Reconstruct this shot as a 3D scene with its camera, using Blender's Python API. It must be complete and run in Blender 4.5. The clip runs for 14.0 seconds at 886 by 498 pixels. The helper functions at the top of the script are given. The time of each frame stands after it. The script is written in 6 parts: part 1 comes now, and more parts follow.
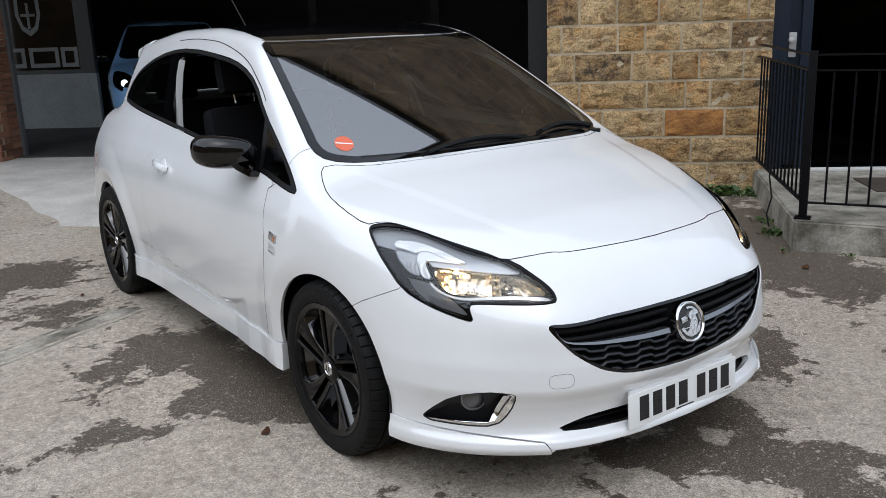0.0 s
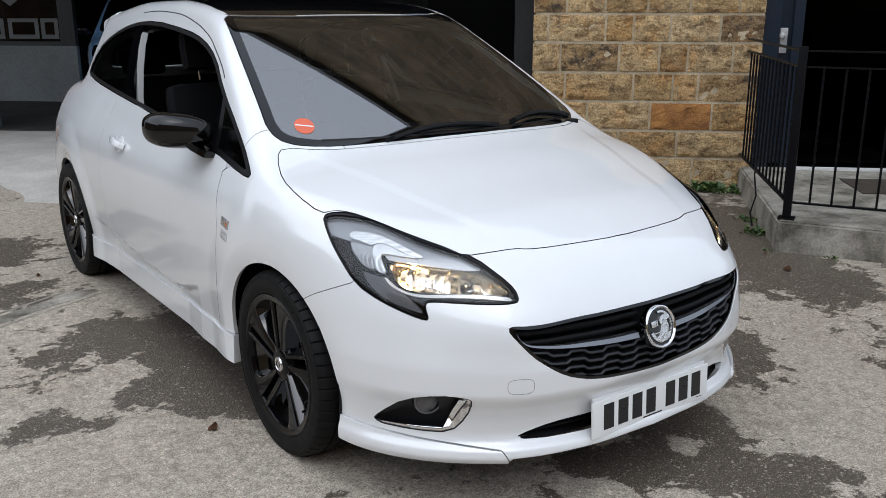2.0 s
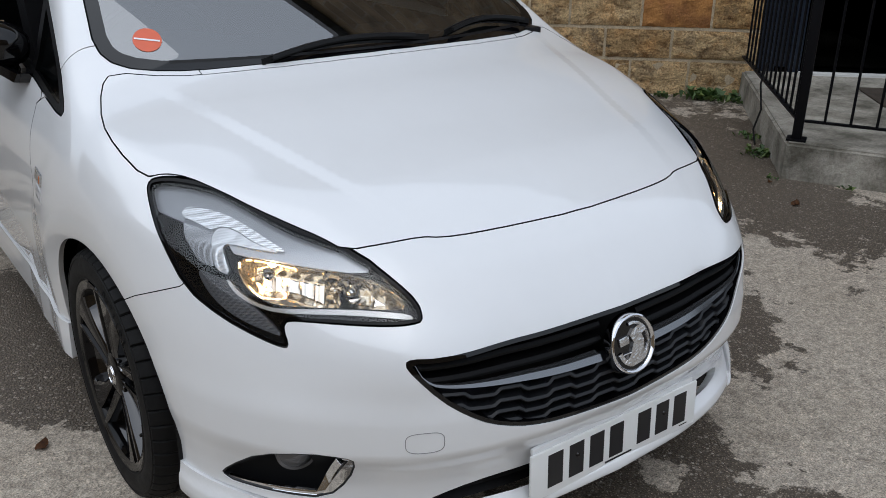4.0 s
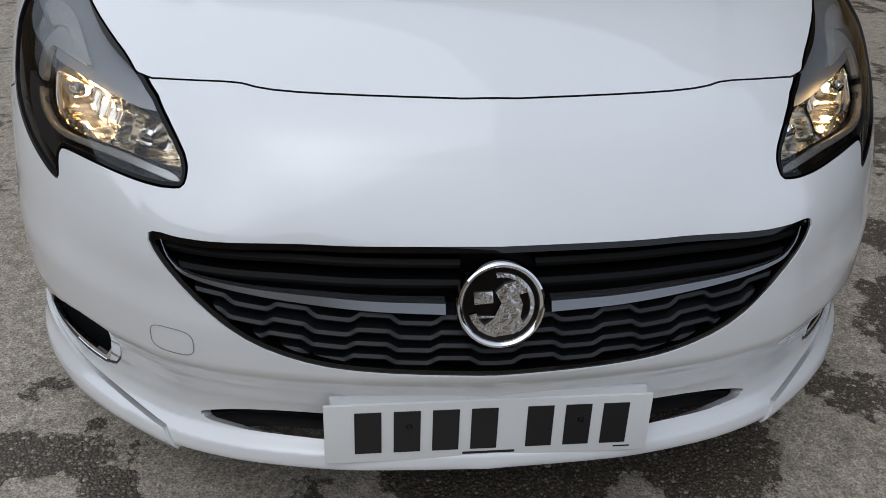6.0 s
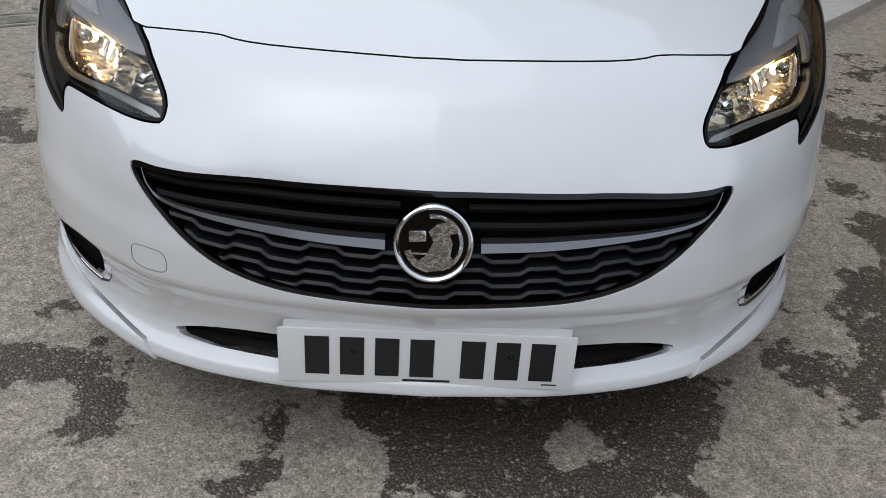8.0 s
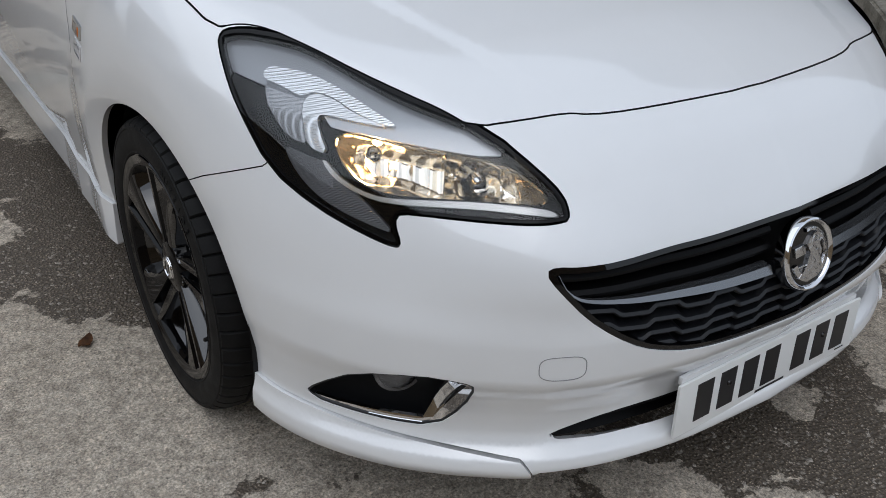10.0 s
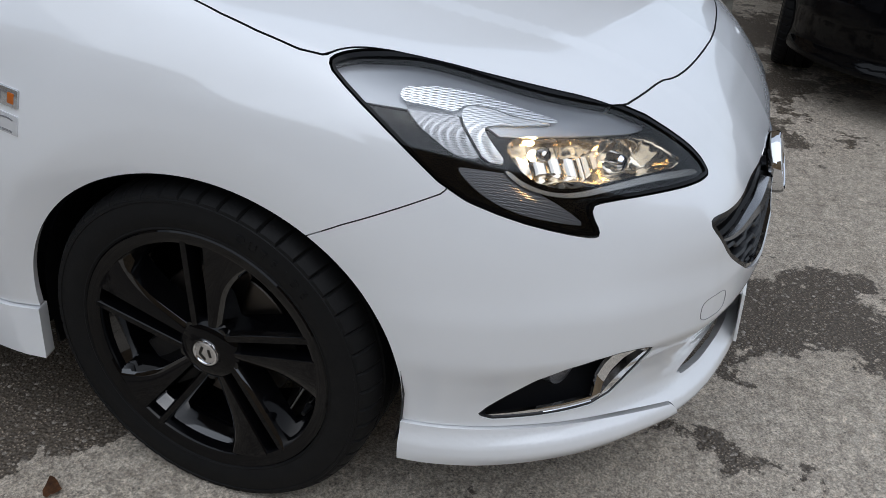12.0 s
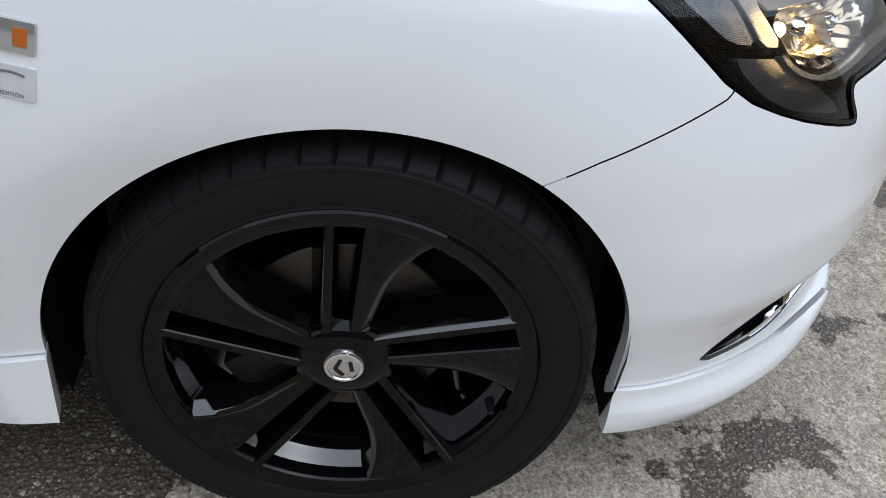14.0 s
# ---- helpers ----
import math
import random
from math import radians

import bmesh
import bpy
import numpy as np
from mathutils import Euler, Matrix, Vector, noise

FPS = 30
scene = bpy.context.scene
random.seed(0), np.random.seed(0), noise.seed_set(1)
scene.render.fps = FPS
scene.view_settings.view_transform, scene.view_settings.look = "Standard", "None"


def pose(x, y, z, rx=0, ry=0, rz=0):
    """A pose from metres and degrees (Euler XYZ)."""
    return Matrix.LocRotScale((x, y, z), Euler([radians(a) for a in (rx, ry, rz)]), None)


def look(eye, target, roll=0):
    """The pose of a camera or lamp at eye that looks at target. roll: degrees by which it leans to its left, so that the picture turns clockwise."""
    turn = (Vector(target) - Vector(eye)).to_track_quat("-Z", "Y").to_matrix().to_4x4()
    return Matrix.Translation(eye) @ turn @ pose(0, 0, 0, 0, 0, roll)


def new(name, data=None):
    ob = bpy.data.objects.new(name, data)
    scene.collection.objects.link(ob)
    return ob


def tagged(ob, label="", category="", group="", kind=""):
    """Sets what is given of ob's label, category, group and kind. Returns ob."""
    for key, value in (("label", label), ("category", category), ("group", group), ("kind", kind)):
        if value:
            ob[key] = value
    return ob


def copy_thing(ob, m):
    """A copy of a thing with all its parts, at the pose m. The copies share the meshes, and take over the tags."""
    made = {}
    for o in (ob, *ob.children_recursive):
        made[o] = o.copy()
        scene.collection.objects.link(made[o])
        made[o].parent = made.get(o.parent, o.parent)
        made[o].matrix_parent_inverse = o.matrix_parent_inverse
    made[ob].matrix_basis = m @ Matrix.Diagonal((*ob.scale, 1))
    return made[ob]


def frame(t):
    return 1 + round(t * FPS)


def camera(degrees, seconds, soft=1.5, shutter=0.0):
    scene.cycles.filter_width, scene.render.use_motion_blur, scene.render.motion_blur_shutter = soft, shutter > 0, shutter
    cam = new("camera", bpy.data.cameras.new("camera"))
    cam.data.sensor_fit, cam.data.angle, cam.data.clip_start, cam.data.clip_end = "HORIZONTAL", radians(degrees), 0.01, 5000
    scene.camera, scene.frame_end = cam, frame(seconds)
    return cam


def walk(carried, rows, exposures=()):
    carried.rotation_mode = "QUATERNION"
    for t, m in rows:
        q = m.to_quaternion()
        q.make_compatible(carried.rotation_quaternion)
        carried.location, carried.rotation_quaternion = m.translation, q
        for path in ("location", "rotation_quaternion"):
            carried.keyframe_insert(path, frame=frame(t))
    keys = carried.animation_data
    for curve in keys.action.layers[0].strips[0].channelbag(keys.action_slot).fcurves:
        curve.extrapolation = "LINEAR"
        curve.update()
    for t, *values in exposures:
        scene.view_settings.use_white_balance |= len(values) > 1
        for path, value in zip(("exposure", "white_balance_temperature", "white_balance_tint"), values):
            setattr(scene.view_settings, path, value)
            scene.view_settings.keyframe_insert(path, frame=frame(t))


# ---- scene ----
cam = camera(53.0, 14.0, soft=0.6)
EXPOSURE = [(0.0, 0.55, 5880, 8), (2.0, 0.48, 5880, 8), (3.2, 0.33, 5880, 8), (5.5, -0.18, 5880, 8), (6.5, 0.02, 5930, 8), (7.5, 0.09, 5930, 8), (8.5, 0.03, 5930, 8), (9.2, 0.0, 5930, 8), (11.3, 0.02, 5830, 8), (12.2, 0.12, 5780, 8), (13.0, 0.38, 5780, 8), (14.0, 0.52, 5730, 8)]
PATH = [
    (0, (-2.161, -2.589, 1.475), (-1.045, -1.007, 0.971), -2.0),
    (0.5, (-2.164, -2.582, 1.469), (-1.039, -1.005, 0.969), -1.5),
    (1, (-2.161, -2.576, 1.464), (-1.024, -1.01, 0.963), -0.9),
    (1.5, (-2.113, -2.546, 1.459), (-0.97, -0.985, 0.952), -0.4),
    (2, (-1.993, -2.503, 1.449), (-0.859, -0.943, 0.916), 0.0),
    (2.5, (-1.892, -2.425, 1.434), (-0.781, -0.895, 0.781), 0.3),
    (3, (-1.781, -2.25, 1.429), (-0.654, -0.764, 0.707), 0.5),
    (3.2, (-1.721, -2.192, 1.431), (-0.537, -0.761, 0.688), -0.9),
    (5.5, (-0.384, -1.66, 1.291), (0.085, 0.059, 0.382), 3.0),
    (6, (-0.216, -1.906, 1.232), (-0.004, -0.195, 0.217), 2.3),
    (6.5, (-0.015, -2.001, 1.226), (0.15, -0.298, 0.191), 2.9),
    (7, (0.17, -2.076, 1.245), (0.294, -0.37, 0.208), 4.3),
    (7.5, (0.182, -2.083, 1.248), (0.27, -0.381, 0.201), 3.9),
    (8, (-0.032, -2.084, 1.252), (0.035, -0.376, 0.212), 3.5),
    (8.5, (-0.344, -2.069, 1.26), (-0.229, -0.362, 0.225), 0.2),
    (9, (-0.696, -1.906, 1.223), (-0.385, -0.233, 0.172), 1.7),
    (9.2, (-0.827, -1.84, 1.242), (-0.371, -0.194, 0.202), 2.0),
    (11.3, (-1.756, -1.1, 1.279), (-0.207, -0.298, 0.3), 2.9),
    (11.5, (-1.793, -1.018, 1.255), (-0.202, -0.297, 0.28), 3.2),
    (12, (-1.872, -0.76, 1.245), (-0.225, -0.207, 0.254), 3.9),
    (12.5, (-2.008, -0.52, 1.233), (-0.341, -0.147, 0.194), 3.4),
    (13, (-1.989, -0.317, 1.197), (-0.328, -0.092, 0.106), 2.8),
    (13.5, (-1.825, -0.137, 1.177), (-0.184, -0.007, 0.042), 2.4),
    (14, (-1.61, -0.015, 1.09), (-0.027, -0.185, -0.121), 7.4),
]
walk(cam, [(t, look(eye, target, roll)) for t, eye, target, roll in PATH], EXPOSURE)

# ---- light ----
world = bpy.data.worlds.new("overcast_sky")
world.use_nodes = True
scene.world = world
wn = world.node_tree.nodes
sky = wn.new("ShaderNodeTexSky")
sky.sky_type, sky.sun_disc, sky.sun_elevation, sky.sun_rotation = "NISHITA", False, radians(62), radians(205)
sky.air_density, sky.dust_density, sky.ozone_density = 1.0, 3.0, 1.0
grey = wn.new("ShaderNodeHueSaturation")
grey.inputs["Saturation"].default_value = 0.55
world.node_tree.links.new(sky.outputs[0], grey.inputs["Color"])
cloud = wn.new("ShaderNodeMix")
cloud.data_type = "RGBA"
cloud.inputs[0].default_value = 0.65
cloud.inputs[7].default_value = (3.75, 3.8, 3.9, 1)
world.node_tree.links.new(grey.outputs[0], cloud.inputs[6])
world.node_tree.links.new(cloud.outputs[2], wn["Background"].inputs[0])
wn["Background"].inputs[1].default_value = 0.185
sun = new("sun", bpy.data.lights.new("sun", "SUN"))
sun.data.energy, sun.data.angle, sun.data.color = 0.95, radians(95), (1.0, 0.97, 0.94)
sun.matrix_world = look((0, 0, 8), (6.0, 0.2, 0))

# ---- materials ----
def material(name, color, rough=0.5, metal=0.0, **more):
    """A plain surface; more: inputs of the shader by name, with _ for blanks."""
    m = bpy.data.materials.new(name)
    m.use_nodes = True
    b = m.node_tree.nodes["Principled BSDF"]
    b.inputs["Base Color"].default_value = (*color, 1)
    b.inputs["Roughness"].default_value = rough
    b.inputs["Metallic"].default_value = metal
    for key, value in more.items():
        b.inputs[key.replace("_", " ")].default_value = value
    return m


class Graph:
    """Short hand for a material's nodes."""
    def __init__(self, m):
        self.tree, self.b = m.node_tree, m.node_tree.nodes["Principled BSDF"]

    def node(self, kind, sets=None, **links):
        n = self.tree.nodes.new("ShaderNode" + kind)
        for key, value in (sets or {}).items():
            if key in n.inputs:
                n.inputs[key].default_value = value
            else:
                setattr(n, key, value)
        for key, value in links.items():
            self.link(value, n.inputs[key.replace("_", " ")])
        return n

    def link(self, out, to):
        self.tree.links.new(out, to)

    def noise(self, scale, detail=4.0, rough=0.55, at=None, warp=0.0):
        n = self.node("TexNoise", {"Scale": scale, "Detail": detail, "Roughness": rough, "Distortion": warp})
        if at is not None:
            self.link(at, n.inputs["Vector"])
        return n.outputs["Fac"]

    def place(self):
        return self.node("TexCoord").outputs["Object"]

    def world_place(self):
        return self.node("NewGeometry").outputs["Position"]

    def ramp(self, fac, *stops):
        n = self.node("ValToRGB")
        while len(n.color_ramp.elements) < len(stops):
            n.color_ramp.elements.new(0.5)
        for e, (pos, col) in zip(n.color_ramp.elements, stops):
            e.position, e.color = pos, (*col, 1) if len(col) == 3 else col
        self.link(fac, n.inputs[0])
        return n.outputs[0]

    def mix(self, fac, a, b, kind="MIX"):
        n = self.node("Mix", {"data_type": "RGBA", "blend_type": kind})
        for value, i in ((fac, 0), (a, 6), (b, 7)):
            if isinstance(value, (int, float, tuple)):
                n.inputs[i].default_value = value if not isinstance(value, tuple) else (*value, 1)
            else:
                self.link(value, n.inputs[i])
        return n.outputs[2]

    def math(self, kind, a, b=0.0, clamp=False):
        n = self.node("Math", {"operation": kind, "use_clamp": clamp})
        for value, i in ((a, 0), (b, 1)):
            if isinstance(value, (int, float)):
                n.inputs[i].default_value = value
            else:
                self.link(value, n.inputs[i])
        return n.outputs[0]

    def bump(self, height, strength, distance=0.01, normal=None):
        n = self.node("Bump", {"Strength": strength, "Distance": distance})
        self.link(height, n.inputs["Height"])
        if normal is not None:
            self.link(normal, n.inputs["Normal"])
        self.link(n.outputs[0], self.b.inputs["Normal"])
        return n.outputs[0]

    def color(self, out):
        self.link(out, self.b.inputs["Base Color"])

    def rough(self, out):
        self.link(out, self.b.inputs["Roughness"])


def paint(name, color, rough=0.25):
    m = material(name, color, rough, 0.0, Coat_Weight=1.0, Coat_Roughness=0.02, Coat_IOR=1.7)
    g = Graph(m)
    n = g.noise(7.0, 3.0, 0.6, g.place())
    g.color(g.mix(n, tuple(c * 0.97 for c in color), tuple(min(1, c * 1.02) for c in color)))
    dust = g.noise(160.0, 2.0, 0.5, g.place())
    g.rough(g.math("ADD", g.math("MULTIPLY", dust, 0.08), rough - 0.04))
    return m


WHITE = paint("white_paint", (0.78, 0.79, 0.80))
GLOSS_BLACK = material("gloss_black", (0.002, 0.002, 0.0025), 0.04)
BLACK_TRIM = material("black_trim", (0.005, 0.005, 0.0055), 0.45, 0.0, Specular_IOR_Level=0.25)
GRILLE_BLACK = material("grille_black", (0.007, 0.0075, 0.009), 0.40, 0.0, Specular_IOR_Level=0.42)
LOUVRE_BLACK = material("louvre_black", (0.003, 0.003, 0.0034), 0.5, 0.0, Specular_IOR_Level=0.15)
RUBBER = material("rubber", (0.0045, 0.0045, 0.0047), 0.72, 0.0, Specular_IOR_Level=0.22)
CHROME = material("chrome", (0.82, 0.83, 0.85), 0.06, 1.0)


def pane(name, tint, ior=1.5):
    """A thin sheet of glass: clear, with the mirror image that its gloss gives."""
    m = bpy.data.materials.new(name)
    m.use_nodes = True
    tree = m.node_tree
    tree.nodes.remove(tree.nodes["Principled BSDF"])
    clear, gloss, mix, edge = [tree.nodes.new("ShaderNode" + k) for k in ("BsdfTransparent", "BsdfGlossy", "MixShader", "Fresnel")]
    clear.inputs[0].default_value = (*tint, 1)
    gloss.inputs["Roughness"].default_value = 0.0
    edge.inputs[0].default_value = ior
    for a, b in ((edge.outputs[0], mix.inputs[0]), (clear.outputs[0], mix.inputs[1]), (gloss.outputs[0], mix.inputs[2]),
                 (mix.outputs[0], tree.nodes["Material Output"].inputs[0])):
        tree.links.new(a, b)
    return m


PANE = pane("car_glass", (0.72, 0.80, 0.78), 2.0)
SCREEN_PANE = pane("screen_glass", (0.60, 0.68, 0.66), 4.6)
LENS = pane("lamp_lens", (0.95, 0.96, 0.97), 1.5)
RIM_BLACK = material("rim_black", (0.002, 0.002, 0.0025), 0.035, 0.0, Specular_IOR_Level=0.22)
# Same black rim paint, reflectivity raised to put sky highlights on barrel and edges.
RIM_GLINT = material("rim_glint", (0.002, 0.002, 0.0025), 0.05, 0.0, IOR=1.8)
LAMP_BLACK = material("lamp_black", (0.0015, 0.0015, 0.0018), 0.06, 0.0, Specular_IOR_Level=0.2)


def rgh(m, scale, amount, base, bumps=0.0):
    g = Graph(m)
    n = g.noise(scale, 5.0, 0.6, g.place())
    g.rough(g.math("ADD", g.math("MULTIPLY", n, amount), base))
    if bumps:
        g.bump(g.noise(scale * 6, 4.0, 0.6, g.place()), bumps, 0.002)


rgh(RUBBER, 30.0, 0.25, 0.55, 0.25)
rgh(BLACK_TRIM, 25.0, 0.2, 0.33, 0.15)


def ground_z(x, y):
    """The yard falls gently away to one side."""
    return np.interp(x, [-3, -1.2, -0.8, -0.34, 0, 0.65, 1.05, 1.7, 2.9, 5], [0.01, 0.01, 0.006, -0.004, -0.012, -0.031, -0.042, -0.05, -0.055, -0.055])
# ---- car body: one smooth implicit shape, half of it, mirrored ----
def curve(*pairs):
    """A smooth monotone curve through (x, y) pairs, straight beyond its ends."""
    xs, ys = np.array(pairs, float).T
    h, d = np.diff(xs), np.diff(ys) / np.diff(xs)
    m = np.zeros_like(xs)
    m[0], m[-1] = d[0], d[-1]
    same = d[:-1] * d[1:] > 0
    m[1:-1][same] = (2 * d[:-1] * d[1:] / np.where(d[:-1] + d[1:] == 0, 1, d[:-1] + d[1:]))[same]

    def value(x):
        i = np.clip(np.searchsorted(xs, x) - 1, 0, len(h) - 1)
        t = (x - xs[i]) / h[i]
        tc = np.clip(t, 0, 1)
        a = (2 * tc ** 3 - 3 * tc ** 2 + 1) * ys[i] + (tc ** 3 - 2 * tc ** 2 + tc) * h[i] * m[i]
        b = (-2 * tc ** 3 + 3 * tc ** 2) * ys[i + 1] + (tc ** 3 - tc ** 2) * h[i] * m[i + 1]
        return a + b + np.where(t < 0, t * h[i] * m[i], 0) + np.where(t > 1, (t - 1) * h[i] * m[i + 1], 0)
    at = np.concatenate([[xs[0] - 5], np.arange(xs[0], xs[-1], 0.0002), [xs[-1], xs[-1] + 5]])
    table = value(at)
    return lambda x: np.interp(x, at, table)


def smax(a, b, k):
    h = np.clip(0.5 + 0.5 * (a - b) / k, 0, 1)
    return b + (a - b) * h + k * h * (1 - h)


def smin(a, b, k):
    return -smax(-a, -b, k)


def bump(t):
    t = np.clip(np.abs(t), 0, 1)
    return (1 - t * t) ** 2


NOSE = curve((0.14, -0.83), (0.18, -0.852), (0.205, -0.868), (0.222, -0.864), (0.242, -0.838), (0.262, -0.830), (0.30, -0.836), (0.345, -0.852), (0.40, -0.876),
             (0.46, -0.874), (0.52, -0.855), (0.59, -0.83), (0.65, -0.797), (0.71, -0.75), (0.76, -0.695), (0.80, -0.62))
SAG = curve((0, 0), (0.2, 0.010), (0.35, 0.035), (0.48, 0.079), (0.58, 0.147), (0.668, 0.226), (0.73, 0.305), (0.775, 0.385), (0.81, 0.48),
            (0.84, 0.61), (0.862, 0.80))
SIDE = curve((0.15, 0.830), (0.18, 0.838), (0.25, 0.839), (0.30, 0.838), (0.34, 0.842), (0.50, 0.858), (0.62, 0.864), (0.72, 0.860),
             (0.80, 0.848), (0.88, 0.818), (0.94, 0.785), (1.0, 0.750), (1.1, 0.68))
TOP = curve((-0.80, 0.66), (-0.74, 0.722), (-0.676, 0.768), (-0.55, 0.824), (-0.3, 0.890), (-0.1, 0.944), (0.06, 0.980), (0.3, 1.02), (0.6, 1.045),
            (1.2, 1.10), (2.0, 1.125), (2.5, 1.115), (2.75, 1.09), (3.1, 1.03))
TAIL = curve((0.15, 3.08), (0.3, 3.14), (0.5, 3.165), (0.7, 3.15), (0.9, 3.11), (1.1, 3.03))
ROOF = curve((0.80, 1.375), (1.0, 1.425), (1.25, 1.460), (1.55, 1.476), (1.95, 1.470), (2.4, 1.430), (2.75, 1.375), (3.0, 1.32))


SWAGE = curve((0.60, 0.43), (0.72, 0.398), (0.85, 0.362), (0.95, 0.350), (1.211, 0.354), (1.57, 0.383), (1.959, 0.419), (2.2, 0.44))


def body(x, y, z):
    """Below 0 inside the car's body. x: from the middle plane."""
    x = np.abs(x)
    front = (NOSE(z) + SAG(x) - 0.02 * bump((x - 0.48) / 0.22) * bump((z - 0.58) / 0.11) - 0.0028 * bump((z - 0.714) / 0.026) * np.clip(1 - (x / 0.44) ** 2, 0, 1) - y)
    front = front / np.sqrt(1.6 + (9 * x ** 6) ** 2 * 0.9)
    taper = 0.080 * np.clip((y - 2.1) / 1.0, 0, 2) ** 2 + 0.012 * np.clip((0.55 - y) / 0.9, 0, 2) ** 2
    r1, r2 = np.hypot(y, z - 0.31), np.hypot(y - 2.51, z - 0.31)
    flare = 0.011 * bump((r1 - 0.41) / 0.15) + 0.013 * bump((r2 - 0.41) / 0.15) - 0.011 * np.clip((0.412 - np.minimum(r1, r2)) / 0.07, 0, 1.2)
    press = -0.0015 * bump((z - 0.40 - 0.05 * y) / 0.09) * bump((y - 1.25) / 0.85)
    press = press - 0.013 * np.clip((SWAGE(y) - z) / 0.02, 0, 1) * np.clip((y - 0.66) / 0.16, 0, 1) * np.clip((2.05 - y) / 0.3, 0, 1)
    side = x - (SIDE(z) - taper + flare + press)
    crease = 0.38 + 0.31 * (y + 0.62)
    fold = 0.0032 * np.clip((x - crease) / 0.035 + 0.5, 0, 1) * np.clip((0.2 - y) / 0.15, 0, 1)
    top = (z - TOP(y) - 0.0016 + fold + 0.11 * x ** 2 + 0.10 * np.clip(x - 0.5, 0, 1) ** 2) / 1.05
    tail = y - TAIL(z) + 0.22 * x ** 2 + 0.5 * np.clip(x - 0.55, 0, 1) ** 2
    low = smax(smax(front, top, 0.045), smax(side, tail, 0.12), 0.06)
    glass = x - (0.800 - 0.40 * (z - 0.90) - 0.10 * (z - 0.9) ** 2 - 0.025 * np.clip(y - 1, 0, 3) ** 2)
    screen = (0.055 + 2.02 * (z - 0.985) + (0.36 - 0.30 * np.clip(z - 0.985, 0, 0.5)) * x ** 2 - 0.25 * (z - 0.985) * (1.41 - z) - y) / 2.27
    roof = z - ROOF(y) + 0.055 * x ** 2
    hatch = (y - 3.08 + 0.75 * (z - 1.02) + 0.40 * x ** 2 + 2.0 * np.clip(x - 0.38, 0, 1) ** 2) / 1.25
    cabin = smax(smax(smax(screen, roof, 0.03), glass, 0.042), hatch, 0.06)
    spoiler = np.maximum.reduce([roof, ROOF(y) - 0.055 - 0.055 * x ** 2 - z, y - 2.95 + 0.75 * x ** 2, 2.5 - y, x - 0.52])
    cabin = smin(cabin, smax(spoiler, glass, 0.03), 0.015)
    cabin = smax(cabin, 0.87 + 0.02 * y - z, 0.08)
    return smin(low, cabin, 0.03)


def nets(f, lo, hi, h):
    """A triangle mesh of f = 0 by dual cells of size h."""
    lo = np.array(lo, float)
    m = np.ceil((np.array(hi) - lo) / (4 * h)).astype(int)
    mid = [lo[i] + h * (4 * np.arange(m[i]) + 1.5) for i in range(3)]
    rough = f(*np.meshgrid(*mid, indexing="ij"))
    v = rough.repeat(4, 0).repeat(4, 1).repeat(4, 2).astype(np.float32)
    blocks = np.argwhere(np.abs(rough) < 12 * h)
    off = np.stack(np.meshgrid(*[np.arange(4)] * 3, indexing="ij"), -1).reshape(-1, 3)
    ijk = (blocks[:, None] * 4 + off[None]).reshape(-1, 3)
    p = lo + h * ijk
    v[tuple(ijk.T)] = f(*p.T)
    s = v < 0
    corner = [(a, b, c) for a in (0, 1) for b in (0, 1) for c in (0, 1)]
    n = np.array(v.shape) - 1
    part = lambda a, o: a[o[0]:o[0] + n[0], o[1]:o[1] + n[1], o[2]:o[2] + n[2]]
    count = sum(part(s, o).astype(np.int8) for o in corner)
    cells = np.argwhere((count > 0) & (count < 8))
    total, hits = np.zeros((len(cells), 3)), np.zeros(len(cells))
    for o in corner:
        for ax in range(3):
            if o[ax] == 0:
                q = list(o)
                q[ax] = 1
                a, b = v[tuple((cells + o).T)], v[tuple((cells + q).T)]
                cross = (a < 0) != (b < 0)
                t = np.where(cross, a / np.where(cross, a - b, 1), 0)
                pt = np.array(o, float) + 0 * total
                pt[:, ax] = t
                total += pt * cross[:, None]
                hits += cross
    verts = lo + h * (cells + total / hits[:, None])
    index = -np.ones(n, int)
    index[tuple(cells.T)] = np.arange(len(cells))
    quads = []
    for ax in range(3):
        u, w = [(1, 2), (2, 0), (0, 1)][ax]
        step = np.eye(3, dtype=int)
        a = np.moveaxis(s, ax, 0)[:-1] != np.moveaxis(s, ax, 0)[1:]
        at = np.argwhere(np.moveaxis(a, 0, ax))
        at = at[(at[:, u] > 0) & (at[:, w] > 0) & (at[:, u] < n[u]) & (at[:, w] < n[w])]
        inside = s[tuple(at.T)]
        ring = np.stack([index[tuple((at - du * step[u] - dw * step[w]).T)] for du, dw in ((0, 0), (1, 0), (1, 1), (0, 1))], 1)
        ring[~inside] = ring[~inside][:, ::-1]
        quads.append(ring)
    quads = np.concatenate(quads)
    quads = quads[(quads >= 0).all(1)]
    return verts, np.concatenate([quads[:, [0, 1, 2]], quads[:, [0, 2, 3]]])


def slope(f, p, e=0.0015):
    g = np.stack([f(*(p + d).T) - f(*(p - d).T) for d in np.eye(3) * e], 1) / (2 * e)
    return g


def settle(f, p, times=4):
    for _ in range(times):
        g = slope(f, p)
        p = p - (f(*p.T) / np.maximum((g * g).sum(1), 0.05))[:, None] * g
    return p


